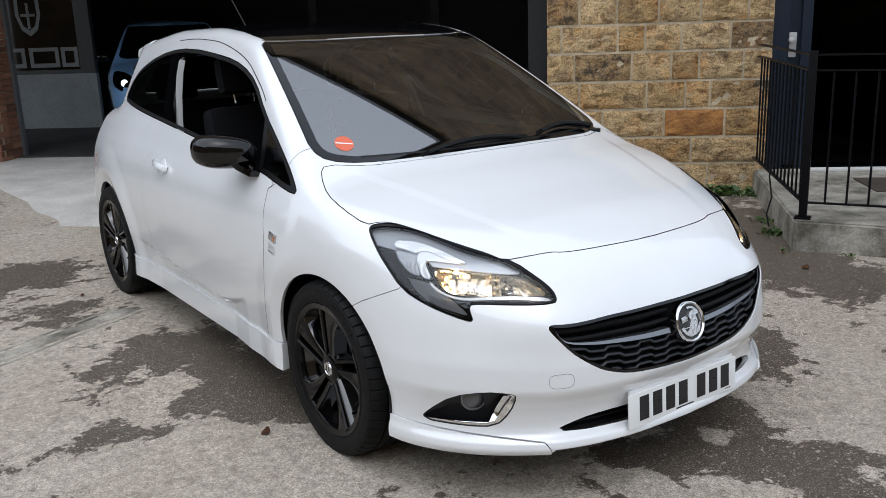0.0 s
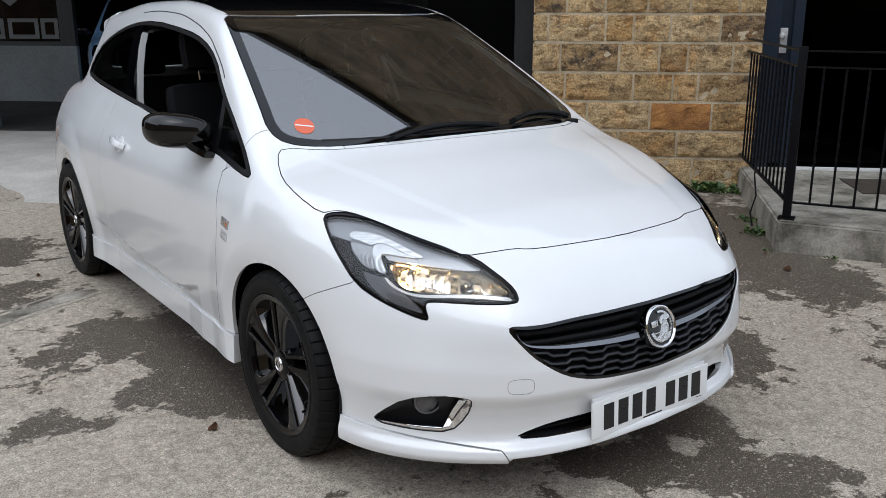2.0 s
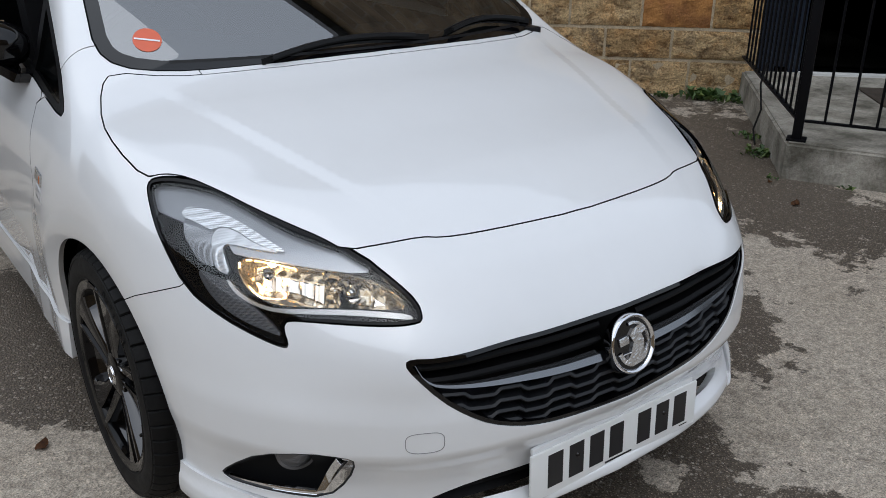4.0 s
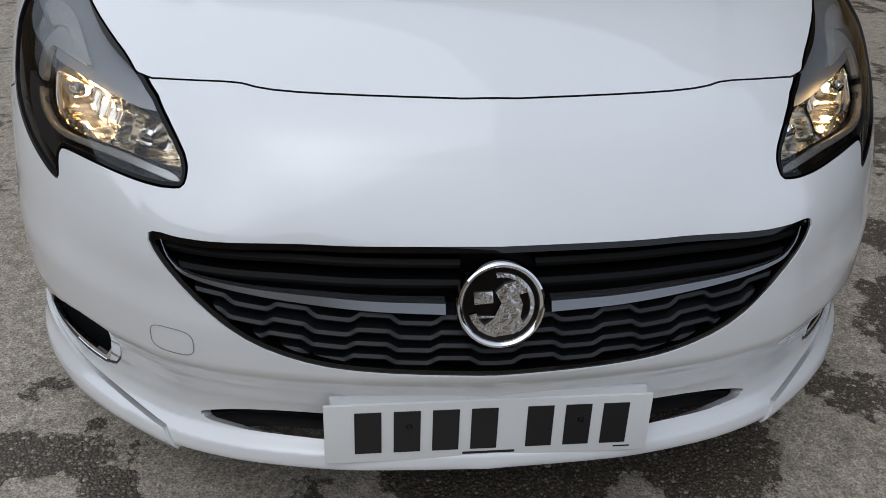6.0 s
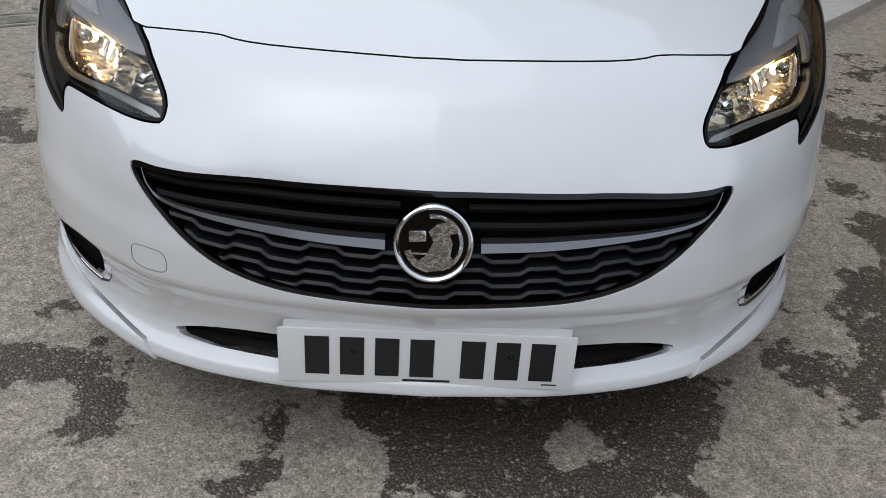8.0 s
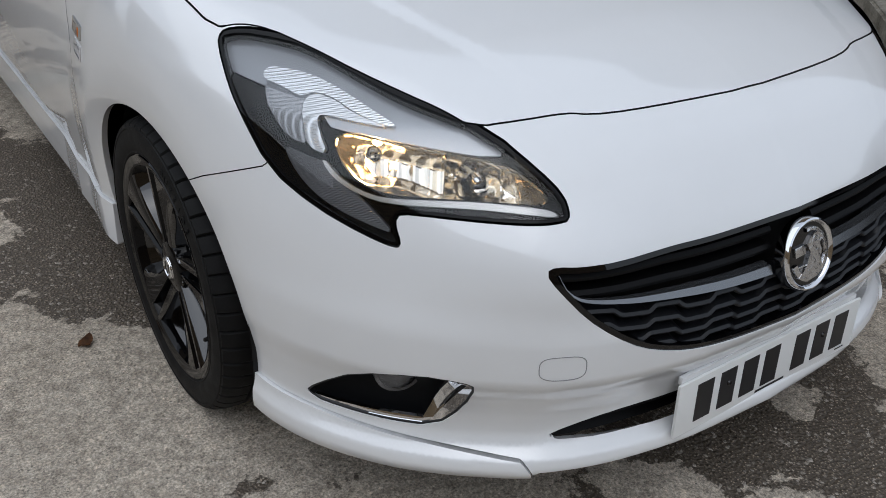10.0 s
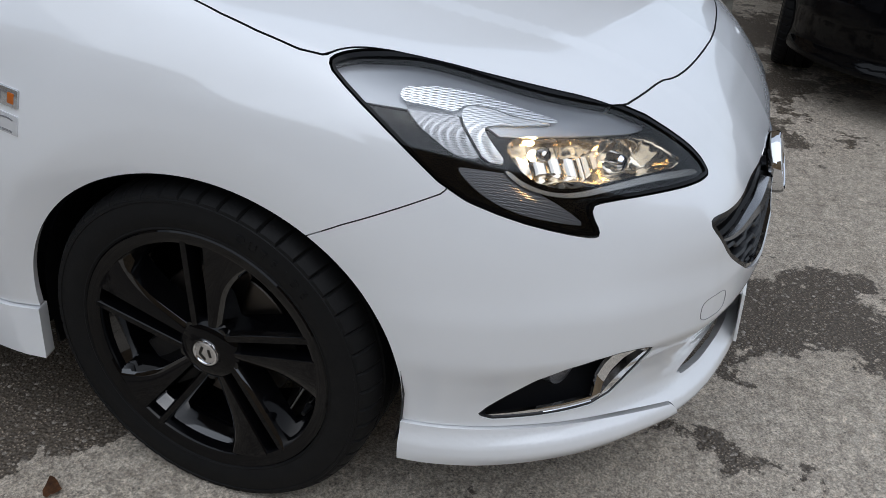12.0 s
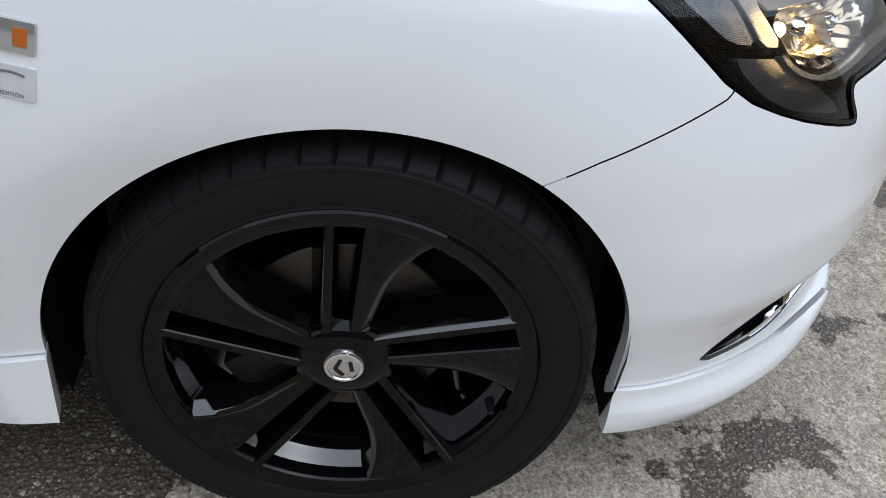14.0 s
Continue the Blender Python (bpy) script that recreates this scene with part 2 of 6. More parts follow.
def rounded(points, times=2):
    """A closed outline with its corners cut smooth."""
    p = np.array(points, float)
    for _ in range(times):
        q = np.roll(p, -1, 0)
        p = np.stack([0.75 * p + 0.25 * q, 0.25 * p + 0.75 * q], 1).reshape(-1, 2)
    return p


def outline(poly, a, b):
    """Signed distance to a closed outline, below 0 inside."""
    p = np.stack([a, b], 1)
    best, odd = np.full(len(p), 1e9), np.zeros(len(p), bool)
    for s, e in zip(poly, np.roll(poly, -1, 0)):
        d = e - s
        t = np.clip(((p - s) @ d) / max(d @ d, 1e-12), 0, 1)
        best = np.minimum(best, ((p - s - t[:, None] * d) ** 2).sum(1))
        up = (s[1] > p[:, 1]) != (e[1] > p[:, 1])
        odd ^= up & (p[:, 0] < s[0] + (p[:, 1] - s[1]) * d[0] / (d[1] if d[1] else 1e-12))
    return np.where(odd, -1, 1) * np.sqrt(best)


class Shell:
    """A triangle mesh that is cut along the zero lines of functions of place."""
    def __init__(self, v, t):
        self.v, self.t = v, t

    def cut(self, tris, fn):
        """The triangles with fn below 0, and the rest."""
        used = np.unique(tris)
        d = np.zeros(len(self.v))
        d[used] = fn(*self.v[used].T)
        dt = d[tris]
        inside = dt < 0
        n = inside.sum(1)
        ins, outs = [tris[n == 3]], [tris[n == 0]]
        mixed = (n == 1) | (n == 2)
        sel, one = tris[mixed], n[mixed] == 1
        if not len(sel):
            return ins[0], outs[0]
        lone = np.where(one[:, None], inside[mixed], ~inside[mixed])
        k, r = lone.argmax(1), np.arange(len(sel))
        a, b, c = sel[r, k], sel[r, (k + 1) % 3], sel[r, (k + 2) % 3]
        keys = np.concatenate([np.sort(np.stack([a, b], 1), 1), np.sort(np.stack([a, c], 1), 1)])
        uniq, back = np.unique(keys, axis=0, return_inverse=True)
        back = back.reshape(-1)
        d0, d1 = d[uniq[:, 0]], d[uniq[:, 1]]
        f = (d0 / (d0 - d1))[:, None]
        base = len(self.v)
        self.v = np.concatenate([self.v, self.v[uniq[:, 0]] * (1 - f) + self.v[uniq[:, 1]] * f])
        ab, ac = base + back[:len(sel)], base + back[len(sel):]
        small = np.stack([a, ab, ac], 1)
        big = np.stack([ab, b, c, ab, c, ac], 1)
        for group, first, second in ((one, ins, outs), (~one, outs, ins)):
            first.append(small[group])
            second.append(big[group].reshape(-1, 3))
        return np.concatenate(ins), np.concatenate(outs)

    def finer(self, tris, times=2):
        """The triangles, each split in four, once or more."""
        for _ in range(times):
            e = np.sort(np.concatenate([tris[:, [0, 1]], tris[:, [1, 2]], tris[:, [2, 0]]]), 1)
            uniq, back = np.unique(e, axis=0, return_inverse=True)
            ab, bc, ca = (len(self.v) + back.reshape(-1)).reshape(3, -1)
            self.v = np.concatenate([self.v, self.v[uniq].mean(1)])
            a, b, c = tris.T
            tris = np.concatenate([np.stack(q, 1) for q in ((a, ab, ca), (ab, b, bc), (ca, bc, c), (ab, bc, ca))])
        return tris

    def piece(self, tris, fn, gap=0.002):
        """The piece inside fn and the rest, with a joint of twice the gap between them."""
        a, rest = self.cut(tris, lambda *p: fn(*p) + gap)
        return a, self.cut(rest, lambda *p: fn(*p) - gap)[1]


def mesh_from(name, verts, faces, mats, normals=None, slots=None, smooth=True):
    me = bpy.data.meshes.new(name)
    me.from_pydata(np.asarray(verts, float).tolist(), [], [list(map(int, f)) for f in faces])
    for m in mats if isinstance(mats, (list, tuple)) else [mats]:
        me.materials.append(m)
    if slots is not None:
        me.polygons.foreach_set("material_index", np.asarray(slots, np.int32))
    me.polygons.foreach_set("use_smooth", np.full(len(me.polygons), smooth))
    if normals is not None:
        me.normals_split_custom_set_from_vertices(np.asarray(normals, float).tolist())
    return me


def panel(v, nrm, tris, side=0, depth=0.012, push=None, level=False):
    """Vertices, triangles and normals of one panel of a shell, with its turned-in edge. side: 1 or -1 for one half, 0 for both."""
    used, t = np.unique(tris, return_inverse=True)
    t = t.reshape(-1, 3)
    p, n = v[used].copy(), nrm[used].copy()
    way_in = n.copy()
    if level:
        way_in[:, 2] = 0
        way_in /= np.maximum(np.linalg.norm(way_in, axis=1), 1e-6)[:, None]
    if push is not None:
        p = p + way_in * push(*p.T)[:, None]
    if side <= 0:
        flip = np.array([-1.0, 1, 1])
        q, m, u, k_in = p * flip, n * flip, t[:, ::-1], way_in * flip
        if side < 0:
            p, n, t, way_in = q, m, u, k_in
        else:
            seam = np.abs(p[:, 0]) < 1e-4
            new_id = np.where(seam, np.arange(len(p)), len(p) + np.cumsum(~seam) - 1)
            p[seam, 0] = 0
            n[seam, 0] = 0
            t = np.concatenate([t, new_id[u]])
            p, n = np.concatenate([p, q[~seam]]), np.concatenate([n, m[~seam]])
            way_in = np.concatenate([way_in, k_in[~seam]])
    if depth:
        e = np.concatenate([t[:, [0, 1]], t[:, [1, 2]], t[:, [2, 0]]])
        key = np.sort(e, 1)
        order, back, count = np.unique(key, axis=0, return_inverse=True, return_counts=True)
        rim = e[count[back.reshape(-1)] == 1]
        k = len(p)
        ids = np.unique(rim)
        look_up = np.zeros(k, int)
        look_up[ids] = np.arange(len(ids))
        top, low = p[ids], p[ids] - way_in[ids] * depth
        way = np.zeros((len(ids), 3))
        d = p[rim[:, 1]] - p[rim[:, 0]]
        for c in (0, 1):
            np.add.at(way, look_up[rim[:, c]], d)
        side_n = np.cross(way, n[ids])
        side_n /= np.maximum(np.linalg.norm(side_n, axis=1), 1e-9)[:, None]
        a, b = look_up[rim[:, 0]], look_up[rim[:, 1]]
        m = len(ids)
        walls = np.concatenate([np.stack([k + b, k + a, k + m + a], 1), np.stack([k + b, k + m + a, k + m + b], 1)])
        p = np.concatenate([p, top, low])
        n = np.concatenate([n, side_n, side_n])
        t = np.concatenate([t, walls])
    return p, t, n


def empty(name, m=None):
    ob = new(name)
    ob.empty_display_size = 0.2
    if m is not None:
        ob.matrix_world = m
    return ob


def hang(ob, parent, label=""):
    ob.parent = parent
    if label:
        ob["label"] = label
    return ob


def part(name, bm, mat, parent=None, label="", smooth=35.0):
    """Links a bmesh as one mesh object under a thing or a part."""
    bmesh.ops.recalc_face_normals(bm, faces=bm.faces)
    me = bpy.data.meshes.new(name)
    bm.to_mesh(me)
    bm.free()
    for m in mat if isinstance(mat, (list, tuple)) else [mat]:
        me.materials.append(m)
    if smooth:
        me.shade_smooth()
        me.set_sharp_from_angle(angle=radians(smooth))
    ob = new(name, me)
    return hang(ob, parent, label) if parent is not None else ob


def box(bm, x0, x1, y0, y1, z0, z1, m=None, bevel=0.0, slot=0):
    r = bmesh.ops.create_cube(bm, size=1.0)
    vs = r["verts"]
    for v in vs:
        v.co = Vector((x0 + (v.co.x + 0.5) * (x1 - x0), y0 + (v.co.y + 0.5) * (y1 - y0), z0 + (v.co.z + 0.5) * (z1 - z0)))
    fs = list({f for v in vs for f in v.link_faces})
    for f in fs:
        f.material_index = slot
    if bevel:
        es = list({e for v in vs for e in v.link_edges})
        vs = bmesh.ops.bevel(bm, geom=es, offset=bevel, segments=2, affect="EDGES", profile=0.7)["verts"]
    if m is not None:
        bmesh.ops.transform(bm, matrix=m, verts=list(set(vs)))
    return vs


def lathe(bm, profile, steps=48, m=None, slot=0, closed=False):
    """A turned shape about the z axis through (radius, height) points."""
    rings = []
    for i in range(steps):
        a = 2 * math.pi * i / steps
        ring = [bm.verts.new((r * math.cos(a), r * math.sin(a), z)) for r, z in profile]
        rings.append(ring)
    for i in range(steps):
        a, b = rings[i], rings[(i + 1) % steps]
        n = len(profile)
        for j in range(n if closed else n - 1):
            k = (j + 1) % n
            f = bm.faces.new((a[j], b[j], b[k], a[k]))
            f.material_index = slot
    vs = [v for r in rings for v in r]
    bmesh.ops.remove_doubles(bm, verts=vs, dist=1e-6)
    vs = [v for v in vs if v.is_valid]
    if m is not None:
        bmesh.ops.transform(bm, matrix=m, verts=vs)
    return vs


def sweep(bm, path, section, ups=None, close_ends=True, slot=0, loop=False):
    """A section of (across, up) points carried along a path."""
    path = [Vector(p) for p in path]
    rings = []
    n = len(path)
    for i, p in enumerate(path):
        a, b = path[(i - 1) % n if loop else max(i - 1, 0)], path[(i + 1) % n if loop else min(i + 1, n - 1)]
        d = (b - a).normalized()
        up = Vector(ups[i] if isinstance(ups, list) else ups or (0, 0, 1))
        s = d.cross(up).normalized()
        u = s.cross(d)
        rings.append([bm.verts.new(p + s * x + u * y) for x, y in section])
    k = len(section)
    for i in range(n if loop else n - 1):
        for j in range(k):
            f = bm.faces.new((rings[i][j], rings[(i + 1) % n][j], rings[(i + 1) % n][(j + 1) % k], rings[i][(j + 1) % k]))
            f.material_index = slot
    if close_ends and not loop:
        bm.faces.new(rings[0]).material_index = slot
        bm.faces.new(rings[-1][::-1]).material_index = slot
    return rings


def disc_section(r, n=8):
    return [(r * math.cos(2 * math.pi * i / n), r * math.sin(2 * math.pi * i / n)) for i in range(n)]


# ---- the white hatchback: panels cut from the shell ----
shell = Shell(*nets(body, (-0.045, -0.99, 0.12), (0.95, 3.25, 1.52), 0.0095))
shell.v = settle(body, shell.v, 2)
side_view = lambda pts, r=2: (lambda poly: (lambda x, y, z: outline(poly, y, z)))(rounded(pts, r))
top_view = lambda pts, r=2: (lambda poly: (lambda x, y, z: outline(poly, x, y)))(rounded(pts, r))
front_view = lambda pts, r=2: (lambda poly: (lambda x, y, z: outline(poly, x, z)))(rounded(pts, r))
corner_view = lambda pts, r=2: (lambda poly: (lambda x, y, z: outline(poly, 0.77 * x + 0.64 * y, z)))(rounded(pts, r))
only = lambda fn, *more: (lambda x, y, z: np.maximum.reduce([fn(x, y, z)] + [m(x, y, z) for m in more]))
mirrored = lambda pts: pts + [(-a, b) for a, b in pts[::-1] if a]

rest, _ = shell.cut(shell.t, lambda x, y, z: -x)
_, rest = shell.cut(rest, lambda x, y, z: z - (0.186 + 0.012 * np.clip((y - 0.2) / 0.2, 0, 1) + 0.016 * (x < 0.5) * (y < 0)))
arch = lambda cy: (lambda x, y, z: np.maximum((np.hypot((y - cy) / 0.352, (z - 0.308) / np.where(z > 0.308, 0.340, 1.6)) - 1) * 0.345, 0.5 - x))
_, rest = shell.cut(rest, arch(0.004))
_, rest = shell.cut(rest, arch(2.51))
SCREEN = mirrored([(0, 0.055), (0.255, 0.073), (0.45, 0.114), (0.565, 0.156), (0.665, 0.225), (0.692, 0.30), (0.665, 0.425), (0.621, 0.634), (0.577, 0.837),
                   (0.542, 1.00), (0.45, 0.965), (0.2, 0.922), (0, 0.915)])
screen_fn = only(top_view(SCREEN, 1), lambda x, y, z: 0.94 - z)
screen_t, rest = shell.piece(rest, screen_fn)
screen_glass, screen_frit = shell.cut(screen_t, lambda x, y, z: screen_fn(x, y, z) + 0.034)
WINDOWS = [(0.20, 0.893), (0.26, 0.935), (0.431, 1.03), (0.655, 1.141), (0.829, 1.251), (1.011, 1.310), (1.227, 1.342), (1.708, 1.373), (2.056, 1.356),
           (2.366, 1.297), (2.571, 1.216), (2.63, 1.095), (2.56, 1.072), (1.80, 1.029), (1.323, 1.000), (0.894, 0.966), (0.545, 0.937), (0.28, 0.895)]
window_fn = only(side_view(WINDOWS, 1), lambda x, y, z: 0.45 - x)
windows_t, rest = shell.piece(rest, window_fn)
window_in, window_trim = shell.cut(windows_t, lambda x, y, z: window_fn(x, y, z) + 0.016)
lean = lambda y0, k: (lambda x, y, z: y - y0 - k * (z - 1.03))
quarter_t, window_in2 = shell.cut(window_in, lambda x, y, z: -lean(1.80, 0.62)(x, y, z))
b_post, window_in2 = shell.cut(window_in2, lambda x, y, z: -lean(1.655, 0.66)(x, y, z))
front_light, window_in2 = shell.cut(window_in2, lambda x, y, z: lean(0.565, 0.45)(x, y, z))
divider, door_glass = shell.cut(window_in2, lambda x, y, z: lean(0.60, 0.45)(x, y, z))
ROOF_LINE = mirrored([(0, 0.80), (0.48, 0.86), (0.528, 1.03), (0.506, 1.3), (0.480, 1.55), (0.46, 2.0), (0.44, 2.50), (0, 2.56)])
roof_t, rest = shell.piece(rest, only(top_view(ROOF_LINE, 1), lambda x, y, z: 1.3 - z))
BONNET = mirrored([(0, -0.679), (0.166, -0.669), (0.265, -0.658), (0.337, -0.643), (0.376, -0.625), (0.45, -0.609), (0.523, -0.586), (0.55, -0.53), (0.575, -0.487), (0.618, -0.405), (0.652, -0.322),
                   (0.690, -0.24), (0.722, -0.20), (0.758, -0.178), (0.772, -0.054), (0.764, 0.060), (0.722, 0.182), (0.684, 0.218), (0.565, 0.135), (0.45, 0.094),
                   (0.255, 0.053), (0, 0.035)])
bonnet_fn = only(top_view(BONNET, 1), lambda x, y, z: 0.70 - z)
bonnet_t, rest = shell.piece(rest, bonnet_fn, 0.0016)
LAMP = [(0.462, 0.834), (0.44, 0.843), (0.395, 0.846), (0.299, 0.838), (0.219, 0.824), (0.132, 0.800), (-0.001, 0.757), (-0.076, 0.711), (-0.115, 0.680),
        (-0.127, 0.655), (-0.118, 0.648), (-0.032, 0.648), (0.118, 0.652), (0.132, 0.647), (0.133, 0.632), (0.122, 0.608), (0.130, 0.602), (0.18, 0.614), (0.261, 0.640),
        (0.341, 0.677), (0.401, 0.747), (0.444, 0.802)]
lamp_fn = only(corner_view(LAMP, 1), lambda x, y, z: y + 0.12, lambda x, y, z: 0.2 - x)
lamp_t, rest = shell.piece(rest, lamp_fn, 0.0016)
lamp_t = shell.finer(lamp_t)
lamp_seal, _ = shell.cut(lamp_t, lambda x, y, z: -(lamp_fn(x, y, z) + 0.006 + 0.010 * bump((0.77 * x + 0.64 * y - 0.18) / 0.16) * (z > 0.73)))
band_fn = corner_view([(0.374, 0.803), (0.366, 0.810), (0.351, 0.812), (0.293, 0.809), (0.240, 0.796), (0.188, 0.779), (0.140, 0.762), (0.160, 0.761), (0.214, 0.774), (0.246, 0.786),
                       (0.279, 0.791), (0.296, 0.786), (0.307, 0.784), (0.332, 0.790), (0.355, 0.794), (0.370, 0.796)], 1)
pocket_fn = corner_view([(0.371, 0.797), (0.356, 0.793), (0.333, 0.789), (0.307, 0.783), (0.297, 0.784), (0.302, 0.771), (0.297, 0.748), (0.286, 0.722), (0.325, 0.729), (0.346, 0.749),
                         (0.364, 0.771)], 1)
lobe_fn = corner_view([(0.294, 0.785), (0.277, 0.790), (0.245, 0.785), (0.214, 0.773), (0.146, 0.759), (0.198, 0.763), (0.260, 0.768), (0.272, 0.764), (0.269, 0.749), (0.250, 0.714),
                       (0.284, 0.720), (0.294, 0.749), (0.299, 0.771)], 1)
lower_fn = corner_view([(0.324, 0.714), (0.305, 0.711), (0.245, 0.702), (0.219, 0.679), (0.169, 0.647), (0.137, 0.619), (0.172, 0.625), (0.232, 0.640), (0.272, 0.657), (0.302, 0.679),
                        (0.321, 0.702)], 1)
strip_fn = corner_view([(0.258, 0.706), (0.249, 0.694), (0.230, 0.680), (0.192, 0.667), (0.150, 0.661), (0.082, 0.664), (0.009, 0.665), (-0.061, 0.662), (-0.115, 0.656), (-0.100, 0.666),
                        (-0.056, 0.671), (0.012, 0.674), (0.085, 0.672), (0.155, 0.668), (0.198, 0.674), (0.234, 0.690), (0.252, 0.707)], 1)
main_fn = corner_view([(0.246, 0.738), (0.226, 0.751), (0.197, 0.751), (0.105, 0.742), (0.014, 0.733), (-0.045, 0.721), (-0.084, 0.699), (-0.104, 0.674), (-0.053, 0.676), (0.025, 0.677),
                       (0.088, 0.676), (0.155, 0.674), (0.200, 0.684), (0.226, 0.702), (0.236, 0.718)], 1)
strip_t = shell.cut(lamp_t, strip_fn)[0]
lamp_bed = shell.cut(lamp_t, main_fn)[1]
bezel_t, lamp_bed = shell.cut(lamp_bed, lambda x, y, z: np.maximum(np.interp(0.77 * x + 0.64 * y, [-0.05, 0.015, 0.25, 0.262, 0.30, 0.45], [0.735, 0.7335, 0.7535, 0.766, 0.782, 0.800]) - z, -0.02 - 0.77 * x - 0.64 * y))
band_t, pocket_t, lobe_t, lower_t = [shell.cut(lamp_t, fn)[0] for fn in (band_fn, pocket_fn, lobe_fn, lower_fn)]
GRILLE = mirrored([(0, 0.594), (0.161, 0.594), (0.314, 0.594), (0.447, 0.592), (0.496, 0.596), (0.506, 0.586), (0.494, 0.562), (0.45, 0.508), (0.407, 0.473), (0.357, 0.441), (0.296, 0.420),
                   (0.236, 0.409), (0.132, 0.400), (0, 0.395)])
grille_fn = only(front_view(GRILLE, 1), lambda x, y, z: y + 0.4)
grille_t, rest = shell.cut(rest, grille_fn)
grille_edge, _ = shell.cut(grille_t, lambda x, y, z: -(grille_fn(x, y, z) + 0.009))
FOG = [(0.300, 0.272), (0.270, 0.31), (0.19, 0.374), (0.093, 0.397), (0.015, 0.392), (-0.006, 0.380), (0.014, 0.318), (0.060, 0.266), (0.163, 0.266)]
fog_fn = only(corner_view(FOG, 1), lambda x, y, z: y + 0.3)
fog_t, rest = shell.cut(rest, fog_fn)
fog_t = shell.finer(fog_t)
fog_edge, fog_in = shell.cut(fog_t, lambda x, y, z: -(fog_fn(x, y, z) + 0.004))
fog_chrome, fog_bowl = shell.cut(fog_in, lambda x, y, z: np.minimum(0.77 * x + 0.64 * y - 0.008 - 0.58 * (0.385 - z), z - 0.271))
fog_shine, _ = shell.cut(fog_bowl, lambda x, y, z: np.minimum(0.77 * x + 0.64 * y - 0.022 - 0.58 * (0.385 - z), z - 0.279))
SLOT = mirrored([(0, 0.290), (0.272, 0.289), (0.365, 0.284), (0.425, 0.270), (0.482, 0.248), (0.35, 0.240), (0, 0.240)])
slot_fn = only(front_view(SLOT, 1), lambda x, y, z: y + 0.5)
_, rest = shell.cut(rest, slot_fn)
wing_lip, rest = shell.piece(rest, lambda x, y, z: np.maximum.reduce([z - 0.224 - 0.125 * (x - 0.5), y + 0.25, 0.516 - x + 0.5 * (z - 0.22)]), 0.0011)
BUMPER = [(-1.3, 0.0), (-0.15, 0.0), (-0.189, 0.586), (-0.25, 0.618), (-0.388, 0.679), (-0.47, 0.9), (-1.3, 0.9)]
bumper_t, rest = shell.piece(rest, side_view(BUMPER, 0), 0.0011)
WING = [(-0.6, 0.30), (0.335, 0.305), (0.468, 0.305), (0.434, 0.45), (0.408, 0.58), (0.402, 0.715), (0.418, 0.84), (0.425, 0.885), (0.370, 0.913), (0.330, 0.985), (0.312, 1.03), (0.24, 1.06), (-0.6, 1.0)]
wing_t, rest = shell.piece(rest, only(side_view(WING, 0), lambda x, y, z: 0.5 - x), 0.0014)
sill_all, rest = shell.piece(rest, lambda x, y, z: np.maximum.reduce([z - 0.303, 0.2 - y, y - 2.3, 0.4 - x]), 0.0012)
sill_front, sill_t = shell.piece(sill_all, lambda x, y, z: y - 0.468 - 0.25 * (0.303 - z), 0.0018)
DOOR = [(0.40, 0.90), (0.425, 0.885), (0.418, 0.84), (0.402, 0.715), (0.408, 0.58), (0.434, 0.45), (0.468, 0.303), (1.70, 0.303), (1.80, 0.45), (1.845, 0.7), (1.83, 1.06), (0.5, 1.0)]
door_t, rest = shell.piece(rest, only(side_view(DOOR, 0), lambda x, y, z: 0.5 - x), 0.0014)
rear_fn = only(front_view(mirrored([(0, 1.30), (0.36, 1.28), (0.42, 1.23), (0.47, 1.12), (0.44, 1.09), (0, 1.08)]), 1), lambda x, y, z: 2.6 - y)
rear_t, rest = shell.piece(rest, rear_fn)

shell.v = settle(body, shell.v, 2)
shell.v[np.abs(shell.v[:, 0]) < 2e-3, 0] = 0
shell_n = slope(body, shell.v)
shell_n /= np.linalg.norm(shell_n, axis=1)[:, None]


def shell_part(name, tris, mat, parent, side=0, depth=0.014, push=None, label="", level=False, dark_edge=None, own=False):
    v, t, n = panel(shell.v, shell_n, tris, side, depth, push, level)
    me = mesh_from(name, v, t, mat, None if own else n)
    if dark_edge:
        # black on the turned-in edges stands in for shade in the shut lines
        me.materials.append(BLACK_TRIM)
        mid = v[t].mean(1)
        base = len(tris) * (1 if side else 2)
        dark = (np.arange(len(t)) >= base) & dark_edge(*mid.T)
        me.polygons.foreach_set("material_index", dark.astype(np.int32))
    return hang(new(name, me), parent, label)


car = tagged(empty("hatchback_car"), "glossy white three-door hatchback with black roof, black mirrors and black wheels", "car")
everywhere = lambda x, y, z: z > 0.31
off_arch = lambda x, y, z: (z > 0.31) & (np.hypot(y, z - 0.308) > 0.375)
shell_part("bonnet", bonnet_t, WHITE, car, dark_edge=everywhere)
bumper = shell_part("front_bumper", bumper_t, WHITE, car, depth=0.022, dark_edge=lambda x, y, z: (z > 0.60) | ((y > -0.3) & (z > 0.45) & (np.hypot(y, z - 0.308) > 0.375)))
shell_part("body_shell", rest, WHITE, car, depth=0.02)
shell_part("roof", roof_t, GLOSS_BLACK, car, label="glossy black roof panel")
screen_ob = shell_part("windscreen", screen_glass, SCREEN_PANE, car, depth=0)
shell_part("black_border", screen_frit, GLOSS_BLACK, screen_ob, depth=0.006)
rear_ob = shell_part("rear_window", rear_t, GLOSS_BLACK, car, depth=0.006)
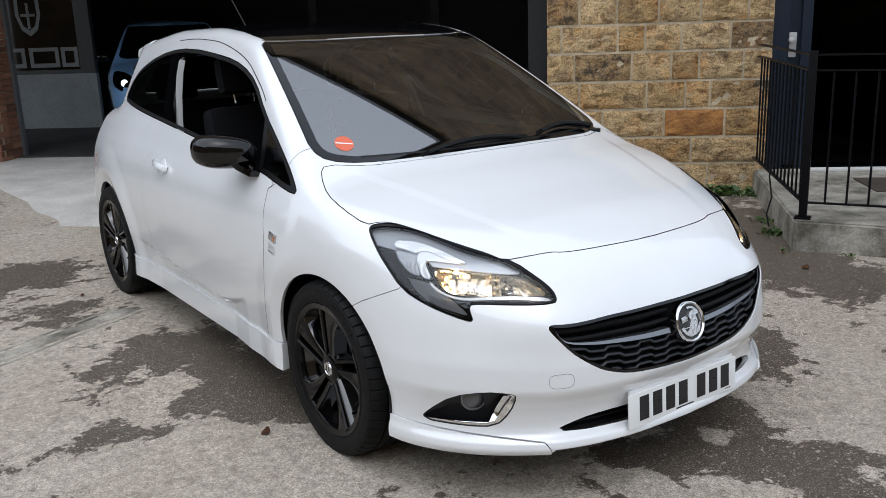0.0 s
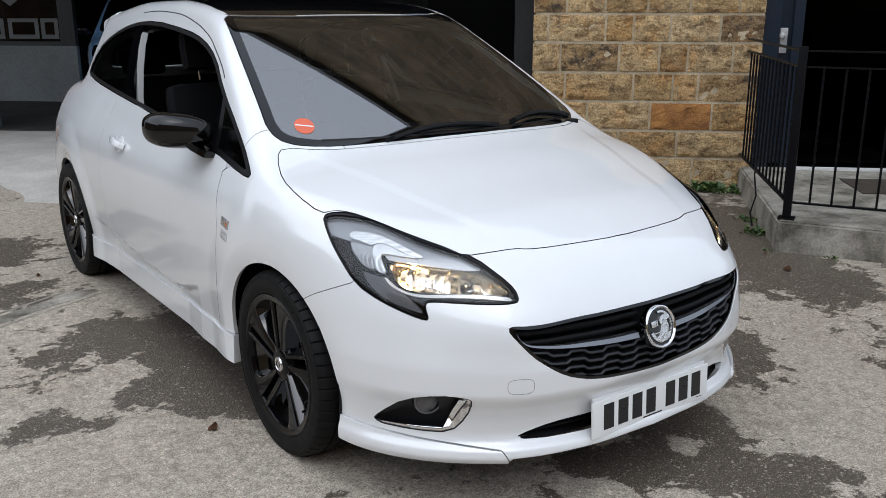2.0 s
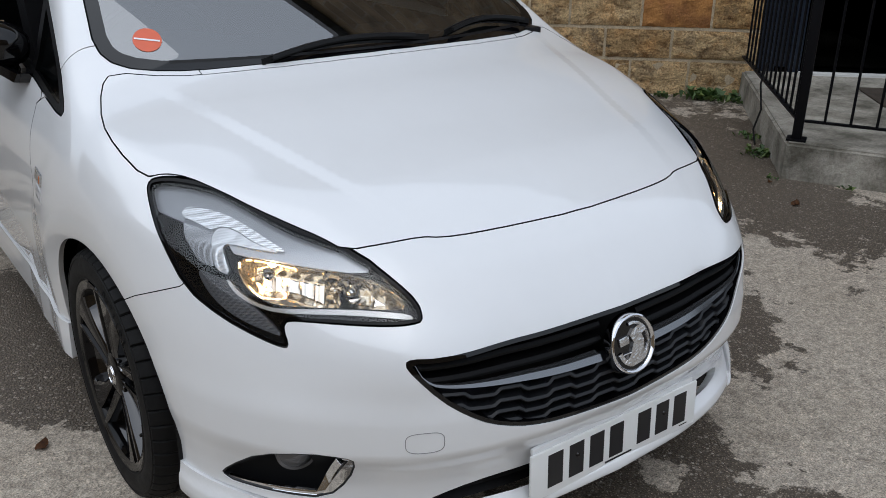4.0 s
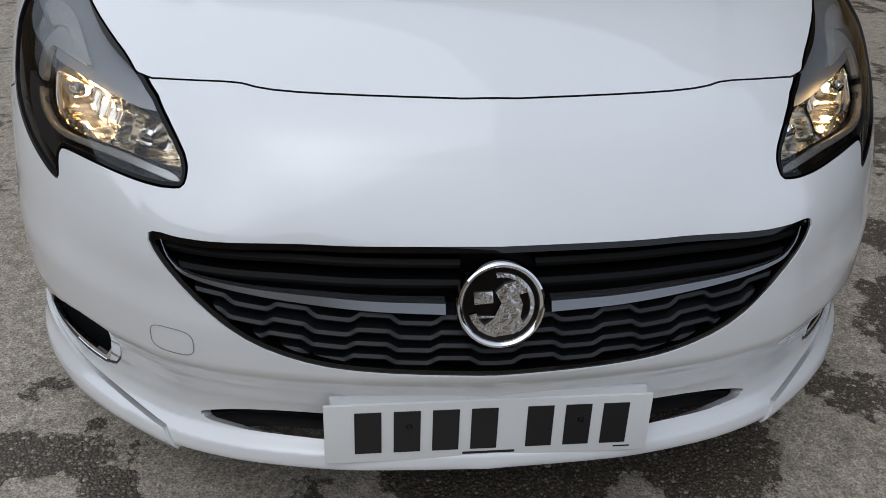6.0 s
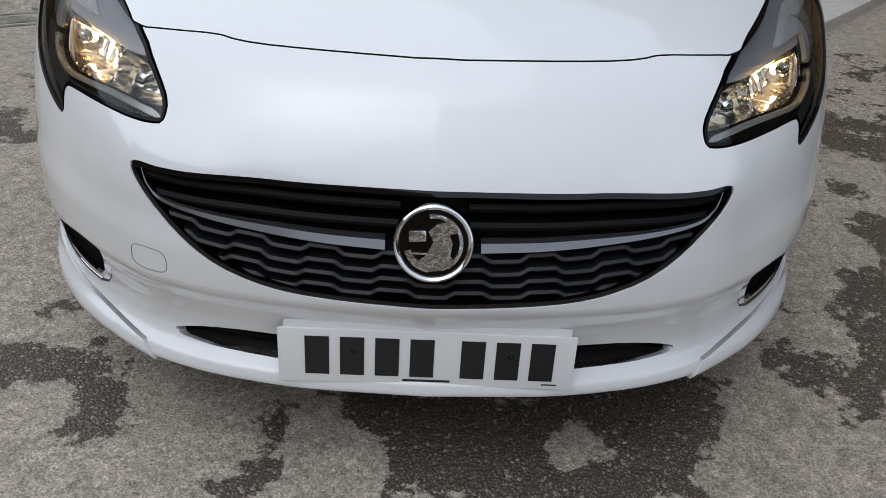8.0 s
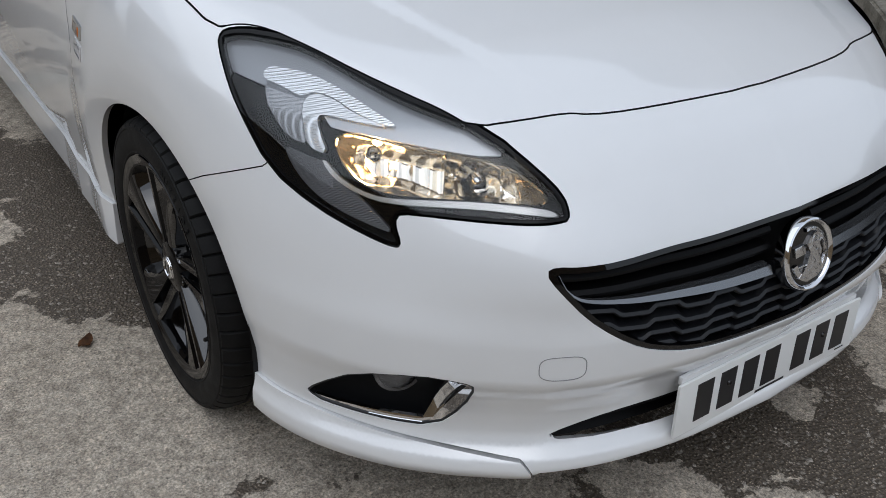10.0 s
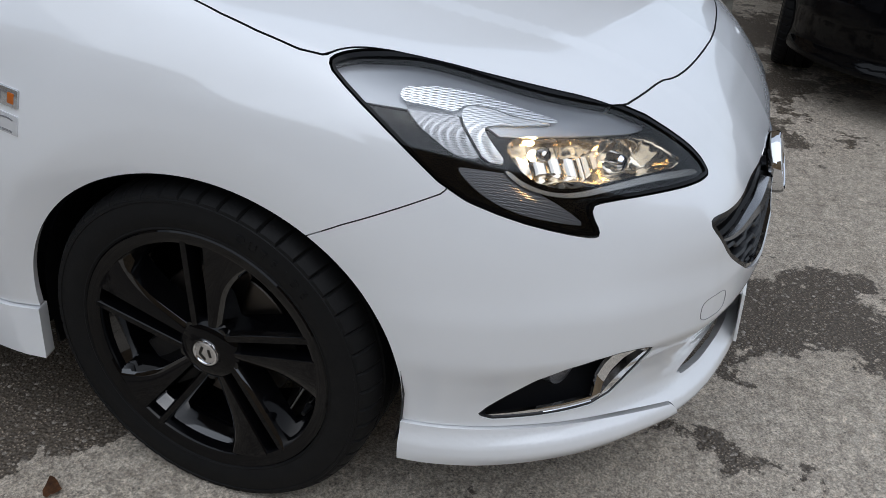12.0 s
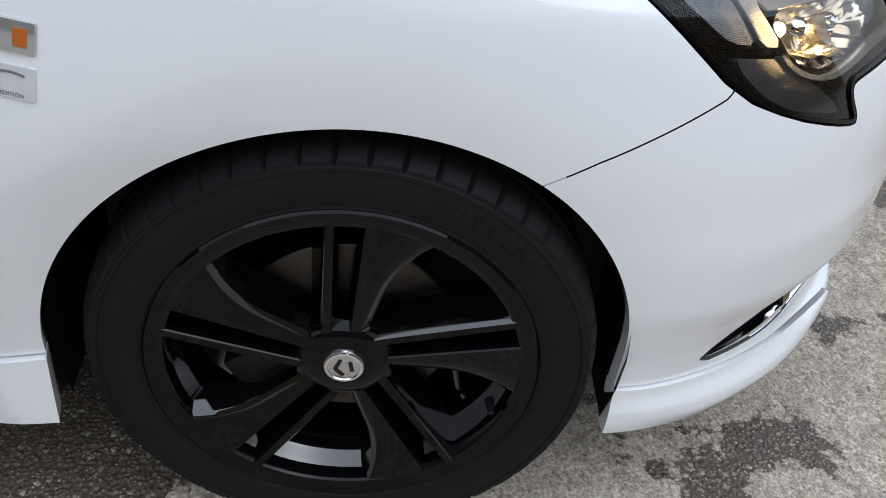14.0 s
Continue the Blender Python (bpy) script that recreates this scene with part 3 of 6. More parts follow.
for side in (-1, 1):
    shell_part("front_wing", wing_t, WHITE, car, side, dark_edge=off_arch)
    # the lip's end at the arch is blackened as if in shade
    shell_part("lip_extension", wing_lip, WHITE, bumper, side, 0.03, lambda x, y, z: 0.006 + 0 * x, "thick white lip corner", True, lambda x, y, z: y > -0.325)
    shell_part("sill", sill_t, WHITE, car, side, 0.03, lambda x, y, z: 0.007 + 0 * x, "", True)
    shell_part("sill_end", sill_front, WHITE, car, side, 0.03, lambda x, y, z: 0.007 + 0 * x, "", True)
    door = shell_part("door", door_t, WHITE, car, side, dark_edge=everywhere)
    shell_part("window_trim", window_trim, BLACK_TRIM, door, side, 0.012)
    shell_part("window_divider", divider, BLACK_TRIM, door, side, 0.012)
    shell_part("centre_pillar", b_post, GLOSS_BLACK, car, side, 0.012)
    quarter = shell_part("quarter_window", quarter_t, PANE, car, side, 0)
    light = shell_part("quarter_light", front_light, PANE, door, side, 0)
    for ob in [quarter, light]:
        ob.visible_shadow = False
    if side > 0:
        shell_part("door_window", door_glass, PANE, door, side, 0).visible_shadow = False
screen_ob.visible_shadow = False


# ---- smaller parts of the white hatchback ----
def meet(o, d, far=2.0):
    """Where a ray first meets the body, and the normal there."""
    o, d = np.array(o, float), np.array(d, float) / np.linalg.norm(d)
    s = np.linspace(0, far, 120)
    v = body(*(o + s[:, None] * d).T)
    i = max(int(np.argmax(v < 0)), 1)
    a, b = s[i - 1], s[i]
    for _ in range(14):
        c = (a + b) / 2
        a, b = (a, c) if body(*(o + c * d)) < 0 else (c, b)
    p = o + b * d
    n = slope(body, p[None])[0]
    return Vector(p), Vector(n / np.linalg.norm(n))


def front_at(x, z, inset=0.0):
    y = float(NOSE(z) + SAG(abs(x)))
    for _ in range(4):
        v, w = body(np.array([x, x]), np.array([y, y + 0.002]), np.array([z, z]))
        y -= v * 0.002 / (w - v)
    return Vector((x, y + inset, z))


def corner_at(s, z, side=-1, inset=0.0):
    """The place on the front corner at s along it and height z, on one side."""
    e, m = np.array([0.77, 0.64, 0]), np.array([0.64, -0.77, 0])
    p, n = meet(e * s + m * 1.6 + np.array([0, 0, z]), -m)
    p = p - n * inset
    return Vector((p.x * side, p.y, p.z))


def side_at(y, z, side=-1, inset=0.0):
    p, n = meet((1.4, y, z), (-1, 0, 0))
    p = p - n * inset
    return Vector((p.x * side, p.y, p.z)), Vector((n.x * side, n.y, n.z))


def frame_at(p, n, up=(0, 0, 1)):
    """A pose at p whose z axis is n and whose y axis points up."""
    n = Vector(n).normalized()
    x = Vector(up).cross(n).normalized()
    y = n.cross(x)
    return Matrix.Translation(p) @ Matrix((x, y, n)).transposed().to_4x4()


def silver(name, rib, rough=0.16, tint=(0.72, 0.73, 0.74)):
    """Bright reflector with moulded ribs."""
    m = material(name, tint, rough, 0.9)
    g = Graph(m)
    w = g.node("TexWave", {"Scale": rib, "Distortion": 0.0, "wave_type": "BANDS", "bands_direction": "DIAGONAL"})
    g.link(g.place(), w.inputs["Vector"])
    w2 = g.node("TexWave", {"Scale": rib, "Distortion": 0.0, "wave_type": "BANDS", "bands_direction": "Z"})
    g.link(g.place(), w2.inputs["Vector"])
    g.bump(g.math("ADD", w.outputs["Fac"], w2.outputs["Fac"]), 0.45, 0.0007)
    return m


REFLECTOR = silver("ribbed_reflector", 150.0, 0.28, (0.80, 0.81, 0.82))
BRIGHT_BAND = silver("bright_reflector", 130.0, 0.24, (0.90, 0.91, 0.92))
SMOKED = silver("smoked_reflector", 150.0, 0.30, (0.17, 0.17, 0.175))
POCKET = silver("pocket_reflector", 150.0, 0.26, (0.46, 0.465, 0.475))
# Neutral chrome tinted warm: some of the bulb's glow is in this colour.
BOWL = material("lamp_bowl", (0.84, 0.78, 0.68), 0.12, 1.0)
BULB = material("lit_bulb", (1.0, 0.8, 0.5), 0.3, 0.0)
BULB.node_tree.nodes["Principled BSDF"].inputs["Emission Color"].default_value = (1.0, 0.62, 0.25, 1)
BULB.node_tree.nodes["Principled BSDF"].inputs["Emission Strength"].default_value = 130.0
BEZEL = material("lamp_bezel", (0.40, 0.41, 0.43), 0.38, 0.85)
DARK_CHROME = material("dark_chrome", (0.22, 0.225, 0.235), 0.20, 0.9)
LIGHT_BAR = material("light_bar", (0.50, 0.49, 0.47), 0.24, 0.8)
PLATE_WHITE = material("plate_white", (0.80, 0.81, 0.80), 0.35)
PLATE_BLACK = material("plate_black", (0.01, 0.01, 0.012), 0.4)
AMBER = material("amber", (0.42, 0.11, 0.015), 0.15)
BADGE_GREY = material("badge_grey", (0.16, 0.16, 0.17), 0.4)
CLEAR = material("clear_repeater", (0.55, 0.56, 0.57), 0.12, 0.75)
ORANGE = material("orange_sticker", (0.66, 0.13, 0.06), 0.4)
CLOTH = material("seat_cloth", (0.007, 0.007, 0.008), 0.9, 0.0, Specular_IOR_Level=0.15)
DASH = material("dashboard", (0.014, 0.0145, 0.016), 0.9, 0.0, IOR=1.02)
rgh(DASH, 60.0, 0.1, 0.85, 0.3)
rgh(CLOTH, 120.0, 0.1, 0.85, 0.4)
DISC_IRON = material("brake_iron", (0.10, 0.09, 0.08), 0.42, 1.0)

def corner_points(s, z, inset):
    """Places behind the skin of the front corner, at s along it and height z."""
    e, m = np.array([0.77, 0.64, 0]), np.array([0.64, -0.77, 0])
    o = s[:, None] * e + 1.6 * m + z[:, None] * np.array([0, 0, 1.0])
    far = np.linspace(0, 2.0, 110)
    v = np.stack([body(*(o - f * m).T) for f in far])
    i = np.maximum((v < 0).argmax(0), 1)
    a, b = far[i - 1], far[i]
    for _ in range(14):
        c = (a + b) / 2
        inside = body(*(o - c[:, None] * m).T) < 0
        a, b = np.where(inside, a, c), np.where(inside, c, b)
    p = o - b[:, None] * m
    n = slope(body, p)
    return p - n / np.linalg.norm(n, axis=1)[:, None] * inset[:, None]


def lamp_cavity():
    """The mirror-bright hollow behind the lens: fluted back, smooth tray, a fin and a round inner dish."""
    s, z = np.meshgrid(np.linspace(-0.125, 0.285, 138), np.linspace(0.660, 0.766, 46), indexing="ij")
    shape = s.shape
    s, z = s.ravel(), z.ravel()
    inside = -outline(rounded([(0.248, 0.740), (0.228, 0.752), (0.197, 0.751), (0.105, 0.742), (0.014, 0.733), (-0.045, 0.721), (-0.084, 0.699), (-0.104, 0.674), (0.155, 0.672), (0.200, 0.683),
                               (0.238, 0.718)], 1), s, z)
    k = np.clip((inside + 0.004) / 0.02, 0, 1)
    k = k * k * (3 - 2 * k)
    deep = 0.026 + 0.060 * k
    outer = np.clip((s - 0.072) / 0.008, 0, 1)
    deep -= outer * k * 0.0035 * (1 - np.abs(np.sin(np.pi * s / 0.030)))
    crest = 0.682 + 0.022 * bump((s - 0.150) / 0.105)
    deep -= outer * k * 0.048 * np.clip((crest - z) / 0.018, 0, 1)
    deep -= k * 0.045 * bump((s - 0.066) / 0.007)
    r = np.hypot(s - 0.012, (z - 0.702) * 1.05)
    deep += (1 - outer) * k * 0.018 * np.clip(1 - (r / 0.036) ** 2, 0, 1)
    deep -= (1 - outer) * k * 0.016 * bump((r - 0.040) / 0.006)
    p = corner_points(s, z, deep)
    ids = np.arange(len(s)).reshape(shape)
    quads = np.stack([ids[:-1, :-1], ids[:-1, 1:], ids[1:, 1:], ids[1:, :-1]], -1).reshape(-1, 4)
    keep = inside[quads].min(1) > -0.009
    return p, quads[keep]


cavity_p, cavity_q = lamp_cavity()
for side in (-1, 1):
    lamp = shell_part("headlight", lamp_bed, LAMP_BLACK, car, side, 0.0, lambda x, y, z: -0.022 + 0 * x, "clear headlight with black surround and lit warm bulb")
    shell_part("bezel", bezel_t, BEZEL, lamp, side, 0.004, lambda x, y, z: -0.018 + 0 * x)
    shell_part("dark_edge", lamp_seal, LAMP_BLACK, lamp, side, 0.03, lambda x, y, z: 0.0004 + 0 * x)
    shell_part("lens", lamp_t, LENS, lamp, side, 0.0, lambda x, y, z: -0.003 + 0 * x).visible_shadow = False
    shell_part("turn_band", band_t, BRIGHT_BAND, lamp, side, 0.008, lambda x, y, z: -0.011 + 0 * x)
    shell_part("turn_pocket", pocket_t, POCKET, lamp, side, 0.008, lambda x, y, z: -0.018 + 0 * x)
    shell_part("turn_reflector", lobe_t, REFLECTOR, lamp, side, 0.010, lambda x, y, z: -0.013 + 0 * x)
    shell_part("side_reflector", lower_t, SMOKED, lamp, side, 0.010, lambda x, y, z: -0.015 + 0 * x)
    shell_part("light_bar", strip_t, LIGHT_BAR, lamp, side, 0.012, lambda x, y, z: -0.010 + 0 * x)
    me = mesh_from("reflector_bowl", cavity_p * np.array([side, 1, 1]), cavity_q if side > 0 else cavity_q[:, ::-1], BOWL)
    me.set_sharp_from_angle(angle=radians(40))
    hang(new("reflector_bowl", me), lamp)
    bm = bmesh.new()
    p = corner_at(0.187, 0.730, side, 0.050)
    bmesh.ops.create_uvsphere(bm, u_segments=14, v_segments=10, radius=0.0085, matrix=Matrix.Translation(p))
    part("bulb", bm, BULB, lamp, "small lit warm bulb")
    bm = bmesh.new()
    q = Vector((0.45 * side, -1, 0.12))
    lathe(bm, [(0.0, 0.016), (0.008, 0.015), (0.012, 0.010), (0.013, 0.0), (0.011, 0.0)], 24, frame_at(corner_at(0.181, 0.729, side, 0.036), q))
    part("bulb_shield", bm, CHROME, lamp)
    bm = bmesh.new()
    lathe(bm, [(0.0, 0.012), (0.010, 0.010), (0.015, 0.004), (0.016, -0.02)], 28, frame_at(corner_at(0.012, 0.702, side, 0.060), q))
    part("inner_bulb", bm, CHROME, lamp)
    # fog lamp recess
    fog = shell_part("fog_lamp", fog_bowl, GRILLE_BLACK, bumper, side, 0.0,
                     lambda x, y, z: -0.050 * np.clip(-fog_fn(x, y, z) / 0.035, 0, 1) ** 0.8 - 0.004, "black fog lamp recess with chrome edge")
    shell_part("chrome_frame", fog_chrome, CHROME, fog, side, 0.012, lambda x, y, z: -0.003 + 0 * x)
    shell_part("chrome_blade", fog_shine, CHROME, fog, side, 0.006, lambda x, y, z: -0.004 + 0.9 * np.clip(fog_fn(x, y, z) + 0.010, -0.03, 0), own=True)
    shell_part("rim", fog_edge, GRILLE_BLACK, fog, side, 0.03, lambda x, y, z: -0.002 + 0 * x)
    bm = bmesh.new()
    lathe(bm, [(0.0, 0.014), (0.016, 0.012), (0.030, 0.006), (0.036, 0.0), (0.042, 0.0), (0.044, -0.02)], 32, frame_at(corner_at(0.135, 0.335, side, 0.048), (0.35 * side, -0.93, 0.05)))
    part("fog_glass", bm, SMOKED, fog)

# grille
grille = shell_part("grille", grille_edge, GLOSS_BLACK, bumper, 0, 0.05, lambda x, y, z: -0.003 + 0 * x, "black grille with wavy lower bars and gloss strip")


def grille_half(z):
    """Half width of the grille's opening at height z."""
    s = np.linspace(0, 0.55, 400)
    d = front_fn(s, np.full(400, z))
    return s[max(int(np.argmax(d > -0.004)) - 1, 0)]


front_fn = lambda x, z: outline(rounded(GRILLE, 1), x, z)
bm = bmesh.new()
grid = [[bm.verts.new(front_at(x, z, 0.075)) for x in np.linspace(-0.53, 0.53, 25)] for z in np.linspace(0.37, 0.61, 5)]
for a, b in zip(grid, grid[1:]):
    for i in range(24):
        bm.faces.new((a[i], a[i + 1], b[i + 1], b[i]))
part("backing", bm, LOUVRE_BLACK, grille)
for z, deep in ((0.570, 0.034), (0.540, 0.036)):
    w = grille_half(z)
    for sgn in (-1, 1):
        bm = bmesh.new()
        xs = sorted(np.linspace(0.055, w, 18) * sgn)
        sweep(bm, [front_at(x, z - 0.010 * (1 - (x / w) ** 2), deep) for x in xs], [(-0.024, -0.007), (0.008, -0.009), (0.015, -0.005), (0.016, 0.001), (0.010, 0.007), (-0.024, 0.004)])
        part("bar", bm, LOUVRE_BLACK, grille)
for sgn in (-1, 1):
    bm = bmesh.new()
    way = curve((0.075, 0.5055), (0.164, 0.508), (0.233, 0.512), (0.319, 0.517), (0.406, 0.527), (0.450, 0.536), (0.472, 0.552), (0.484, 0.578), (0.486, 0.586))
    xs = np.concatenate([np.linspace(0.078, 0.40, 18), np.linspace(0.415, 0.4855, 14)])
    size = np.interp(xs, [0.07, 0.25, 0.42, 0.48], [1.15, 0.95, 0.45, 0.30])
    rows = []
    for x, k in zip(xs, size):
        c = front_at(x * sgn, float(way(x)), 0.012)
        rows.append([bm.verts.new(c + Vector((0, a * k, b * k))) for a, b in ((0.012, -0.0075), (-0.009, -0.0075), (-0.011, -0.0055), (-0.004, 0.0065), (0.012, 0.0075))])
    for p, q in zip(rows, rows[1:]):
        for j in range(5):
            bm.faces.new((p[j], q[j], q[(j + 1) % 5], p[(j + 1) % 5]))
    bm.faces.new(rows[0])
    bm.faces.new(rows[-1])
    part("strip", bm, DARK_CHROME, grille, "curved gloss strip")
for row in range(6):
    z0 = 0.484 - 0.0225 * row
    bm = bmesh.new()
    xs = np.arange(-0.50, 0.501, 0.0049)
    path = []
    for x in xs:
        ph = (abs(x) / (0.119 + 0.002 * row)) % 1.0
        tri = min(max((abs(ph - 0.5) - 0.25) * 18, -1), 1)
        z = z0 - 0.0046 * tri + 0.13 * x * x
        if front_fn(np.array([x]), np.array([z]))[0] < 0.001:
            path.append(front_at(x, z, 0.024))
    if len(path) > 4:
        sweep(bm, path, [(-0.022, -0.004), (0.004, -0.0065), (0.011, -0.0050), (0.013, -0.0015), (0.009, 0.0030), (-0.022, 0.0060)])
        part("wavy_bar", bm, GRILLE_BLACK, grille)
# lower intake
bm = bmesh.new()
grid = [[bm.verts.new(front_at(x, z, 0.06)) for x in np.linspace(-0.50, 0.50, 21)] for z in (0.225, 0.25, 0.28, 0.31)]
for a, b in zip(grid, grid[1:]):
    for i in range(20):
        bm.faces.new((a[i], a[i + 1], b[i + 1], b[i]))
intake = part("lower_intake", bm, LOUVRE_BLACK, bumper, "black slot behind the plate")
for z in (0.259, 0.274):
    bm = bmesh.new()
    sweep(bm, [front_at(x, z, 0.028) for x in np.linspace(-0.44 + (z - 0.25) * 3, 0.44 - (z - 0.25) * 3, 21)], [(-0.02, -0.003), (0.006, -0.004), (0.006, 0.004), (-0.02, 0.003)])
    part("bar", bm, LOUVRE_BLACK, intake)
# round emblem
EMBLEM_SILVER = material("emblem_silver", (0.62, 0.62, 0.63), 0.16, 1.0)
ge = Graph(EMBLEM_SILVER)
ge.bump(ge.noise(90.0, 3.0, 0.5, ge.place()), 0.5, 0.004)
emblem_pose = frame_at((0, -0.862, 0.5185), (0, -1, 0.30))
bm = bmesh.new()
lathe(bm, [(0.0, 0.004), (0.055, 0.004), (0.055, -0.02), (0.0, -0.02)], 48, emblem_pose)
emblem = part("emblem", bm, GLOSS_BLACK, car, "round chrome emblem on the grille")
bm = bmesh.new()
lathe(bm, [(0.0545, 0.002), (0.0550, 0.0050), (0.0575, 0.0085), (0.0605, 0.0100), (0.0635, 0.0085), (0.0655, 0.003), (0.0660, -0.004), (0.065, -0.016), (0.0545, -0.016)], 96, emblem_pose, closed=True)
part("ring", bm, CHROME, emblem)
bm = bmesh.new()
pts = [(-0.034, -0.036), (-0.012, -0.020), (0.000, 0.004), (-0.009, 0.020), (0.004, 0.032), (0.020, 0.036), (0.033, 0.028), (0.036, 0.019), (0.025, 0.016), (0.031, 0.002), (0.028, -0.018), (0.035, -0.032), (0.018, -0.043), (-0.006, -0.046)]
low = [bm.verts.new(emblem_pose @ Vector((x, y, 0.003))) for x, y in pts]
high = [bm.verts.new(emblem_pose @ Vector((x, y, 0.0085))) for x, y in pts]
bm.faces.new(high)
for i in range(len(pts)):
    j = (i + 1) % len(pts)
    bm.faces.new((low[i], low[j], high[j], high[i]))
bmesh.ops.triangulate(bm, faces=[f for f in bm.faces if len(f.verts) > 4])
part("relief", bm, EMBLEM_SILVER, emblem, smooth=0)
bm = bmesh.new()
box(bm, -0.016, 0.012, -0.009, 0.009, 0.003, 0.008, emblem_pose @ pose(-0.024, 0.012, 0, 0, 0, 4), 0.002)
part("relief", bm, EMBLEM_SILVER, emblem)
for a0, a1, r0, r1 in ((100, -58, 0.040, 0.049), (196, 262, 0.036, 0.049)):
    bm = bmesh.new()
    ring = [[bm.verts.new(emblem_pose @ Vector((r * math.cos(radians(a)), r * math.sin(radians(a)), h))) for r, h in ((r0, 0.003), (r0 + 0.002, 0.008), (r1 - 0.001, 0.0075), (r1, 0.003))]
            for a in np.linspace(a0, a1, 22)]
    for p, q in zip(ring, ring[1:]):
        for j in range(3):
            bm.faces.new((p[j], p[j + 1], q[j + 1], q[j]))
    part("relief", bm, EMBLEM_SILVER, emblem)
bm = bmesh.new()
box(bm, -0.020, 0.014, -0.0016, 0.0016, 0.003, 0.007, emblem_pose @ pose(-0.024, -0.017, 0), 0.001)
part("relief", bm, EMBLEM_SILVER, emblem)
# number plate: plain bars stand for its writing
plate_pose = frame_at((0, -0.8535, 0.2765), (0, -1, 0.05))
bm = bmesh.new()
box(bm, -0.26, 0.26, -0.0555, 0.0555, -0.003, 0.003, plate_pose, 0.002)
plate = part("number_plate", bm, PLATE_WHITE, car, "white front plate with seven black bars")
bm = bmesh.new()
box(bm, -0.25, 0.25, 0.050, 0.066, -0.012, -0.003, plate_pose, 0.002)
part("plate_holder", bm, WHITE, plate)
for i, x in enumerate((-0.192, -0.131, -0.070, -0.009, 0.080, 0.141, 0.202)):
    bm = bmesh.new()
    box(bm, x - 0.021, x + 0.021, -0.0375, 0.0415, 0.0026, 0.0042, plate_pose)
    part("bar", bm, PLATE_BLACK, plate)
bm = bmesh.new()
box(bm, -0.042, 0.042, -0.0475, -0.0435, 0.0026, 0.0040, plate_pose)
part("bar", bm, PLATE_BLACK, plate)
bm = bmesh.new()
box(bm, 0.205, 0.232, -0.0465, -0.0445, 0.0026, 0.0040, plate_pose)
part("bar", bm, PLATE_BLACK, plate)
for x in (-0.128, 0.146):
    bm = bmesh.new()
    lathe(bm, [(0.0, 0.0075), (0.004, 0.007), (0.0055, 0.004)], 14, plate_pose @ Matrix.Translation((x, 0.012, 0)))
    part("screw_cap", bm, GLOSS_BLACK, plate)
# tow cover
bm = bmesh.new()
ring = []
for k in range(28):
    a = 2 * math.pi * k / 28
    c, s = math.cos(a), math.sin(a)
    x, z = 0.482 + 0.034 * abs(c) ** 0.6 * (1 if c > 0 else -1), 0.425 + 0.022 * abs(s) ** 0.6 * (1 if s > 0 else -1)
    ring.append(front_at(-x, z, -0.0002))
sweep(bm, ring, disc_section(0.0008, 5), (0, -1, 0.2), loop=True)
part("tow_cover", bm, material("joint_grey", (0.22, 0.22, 0.23), 0.6), bumper)

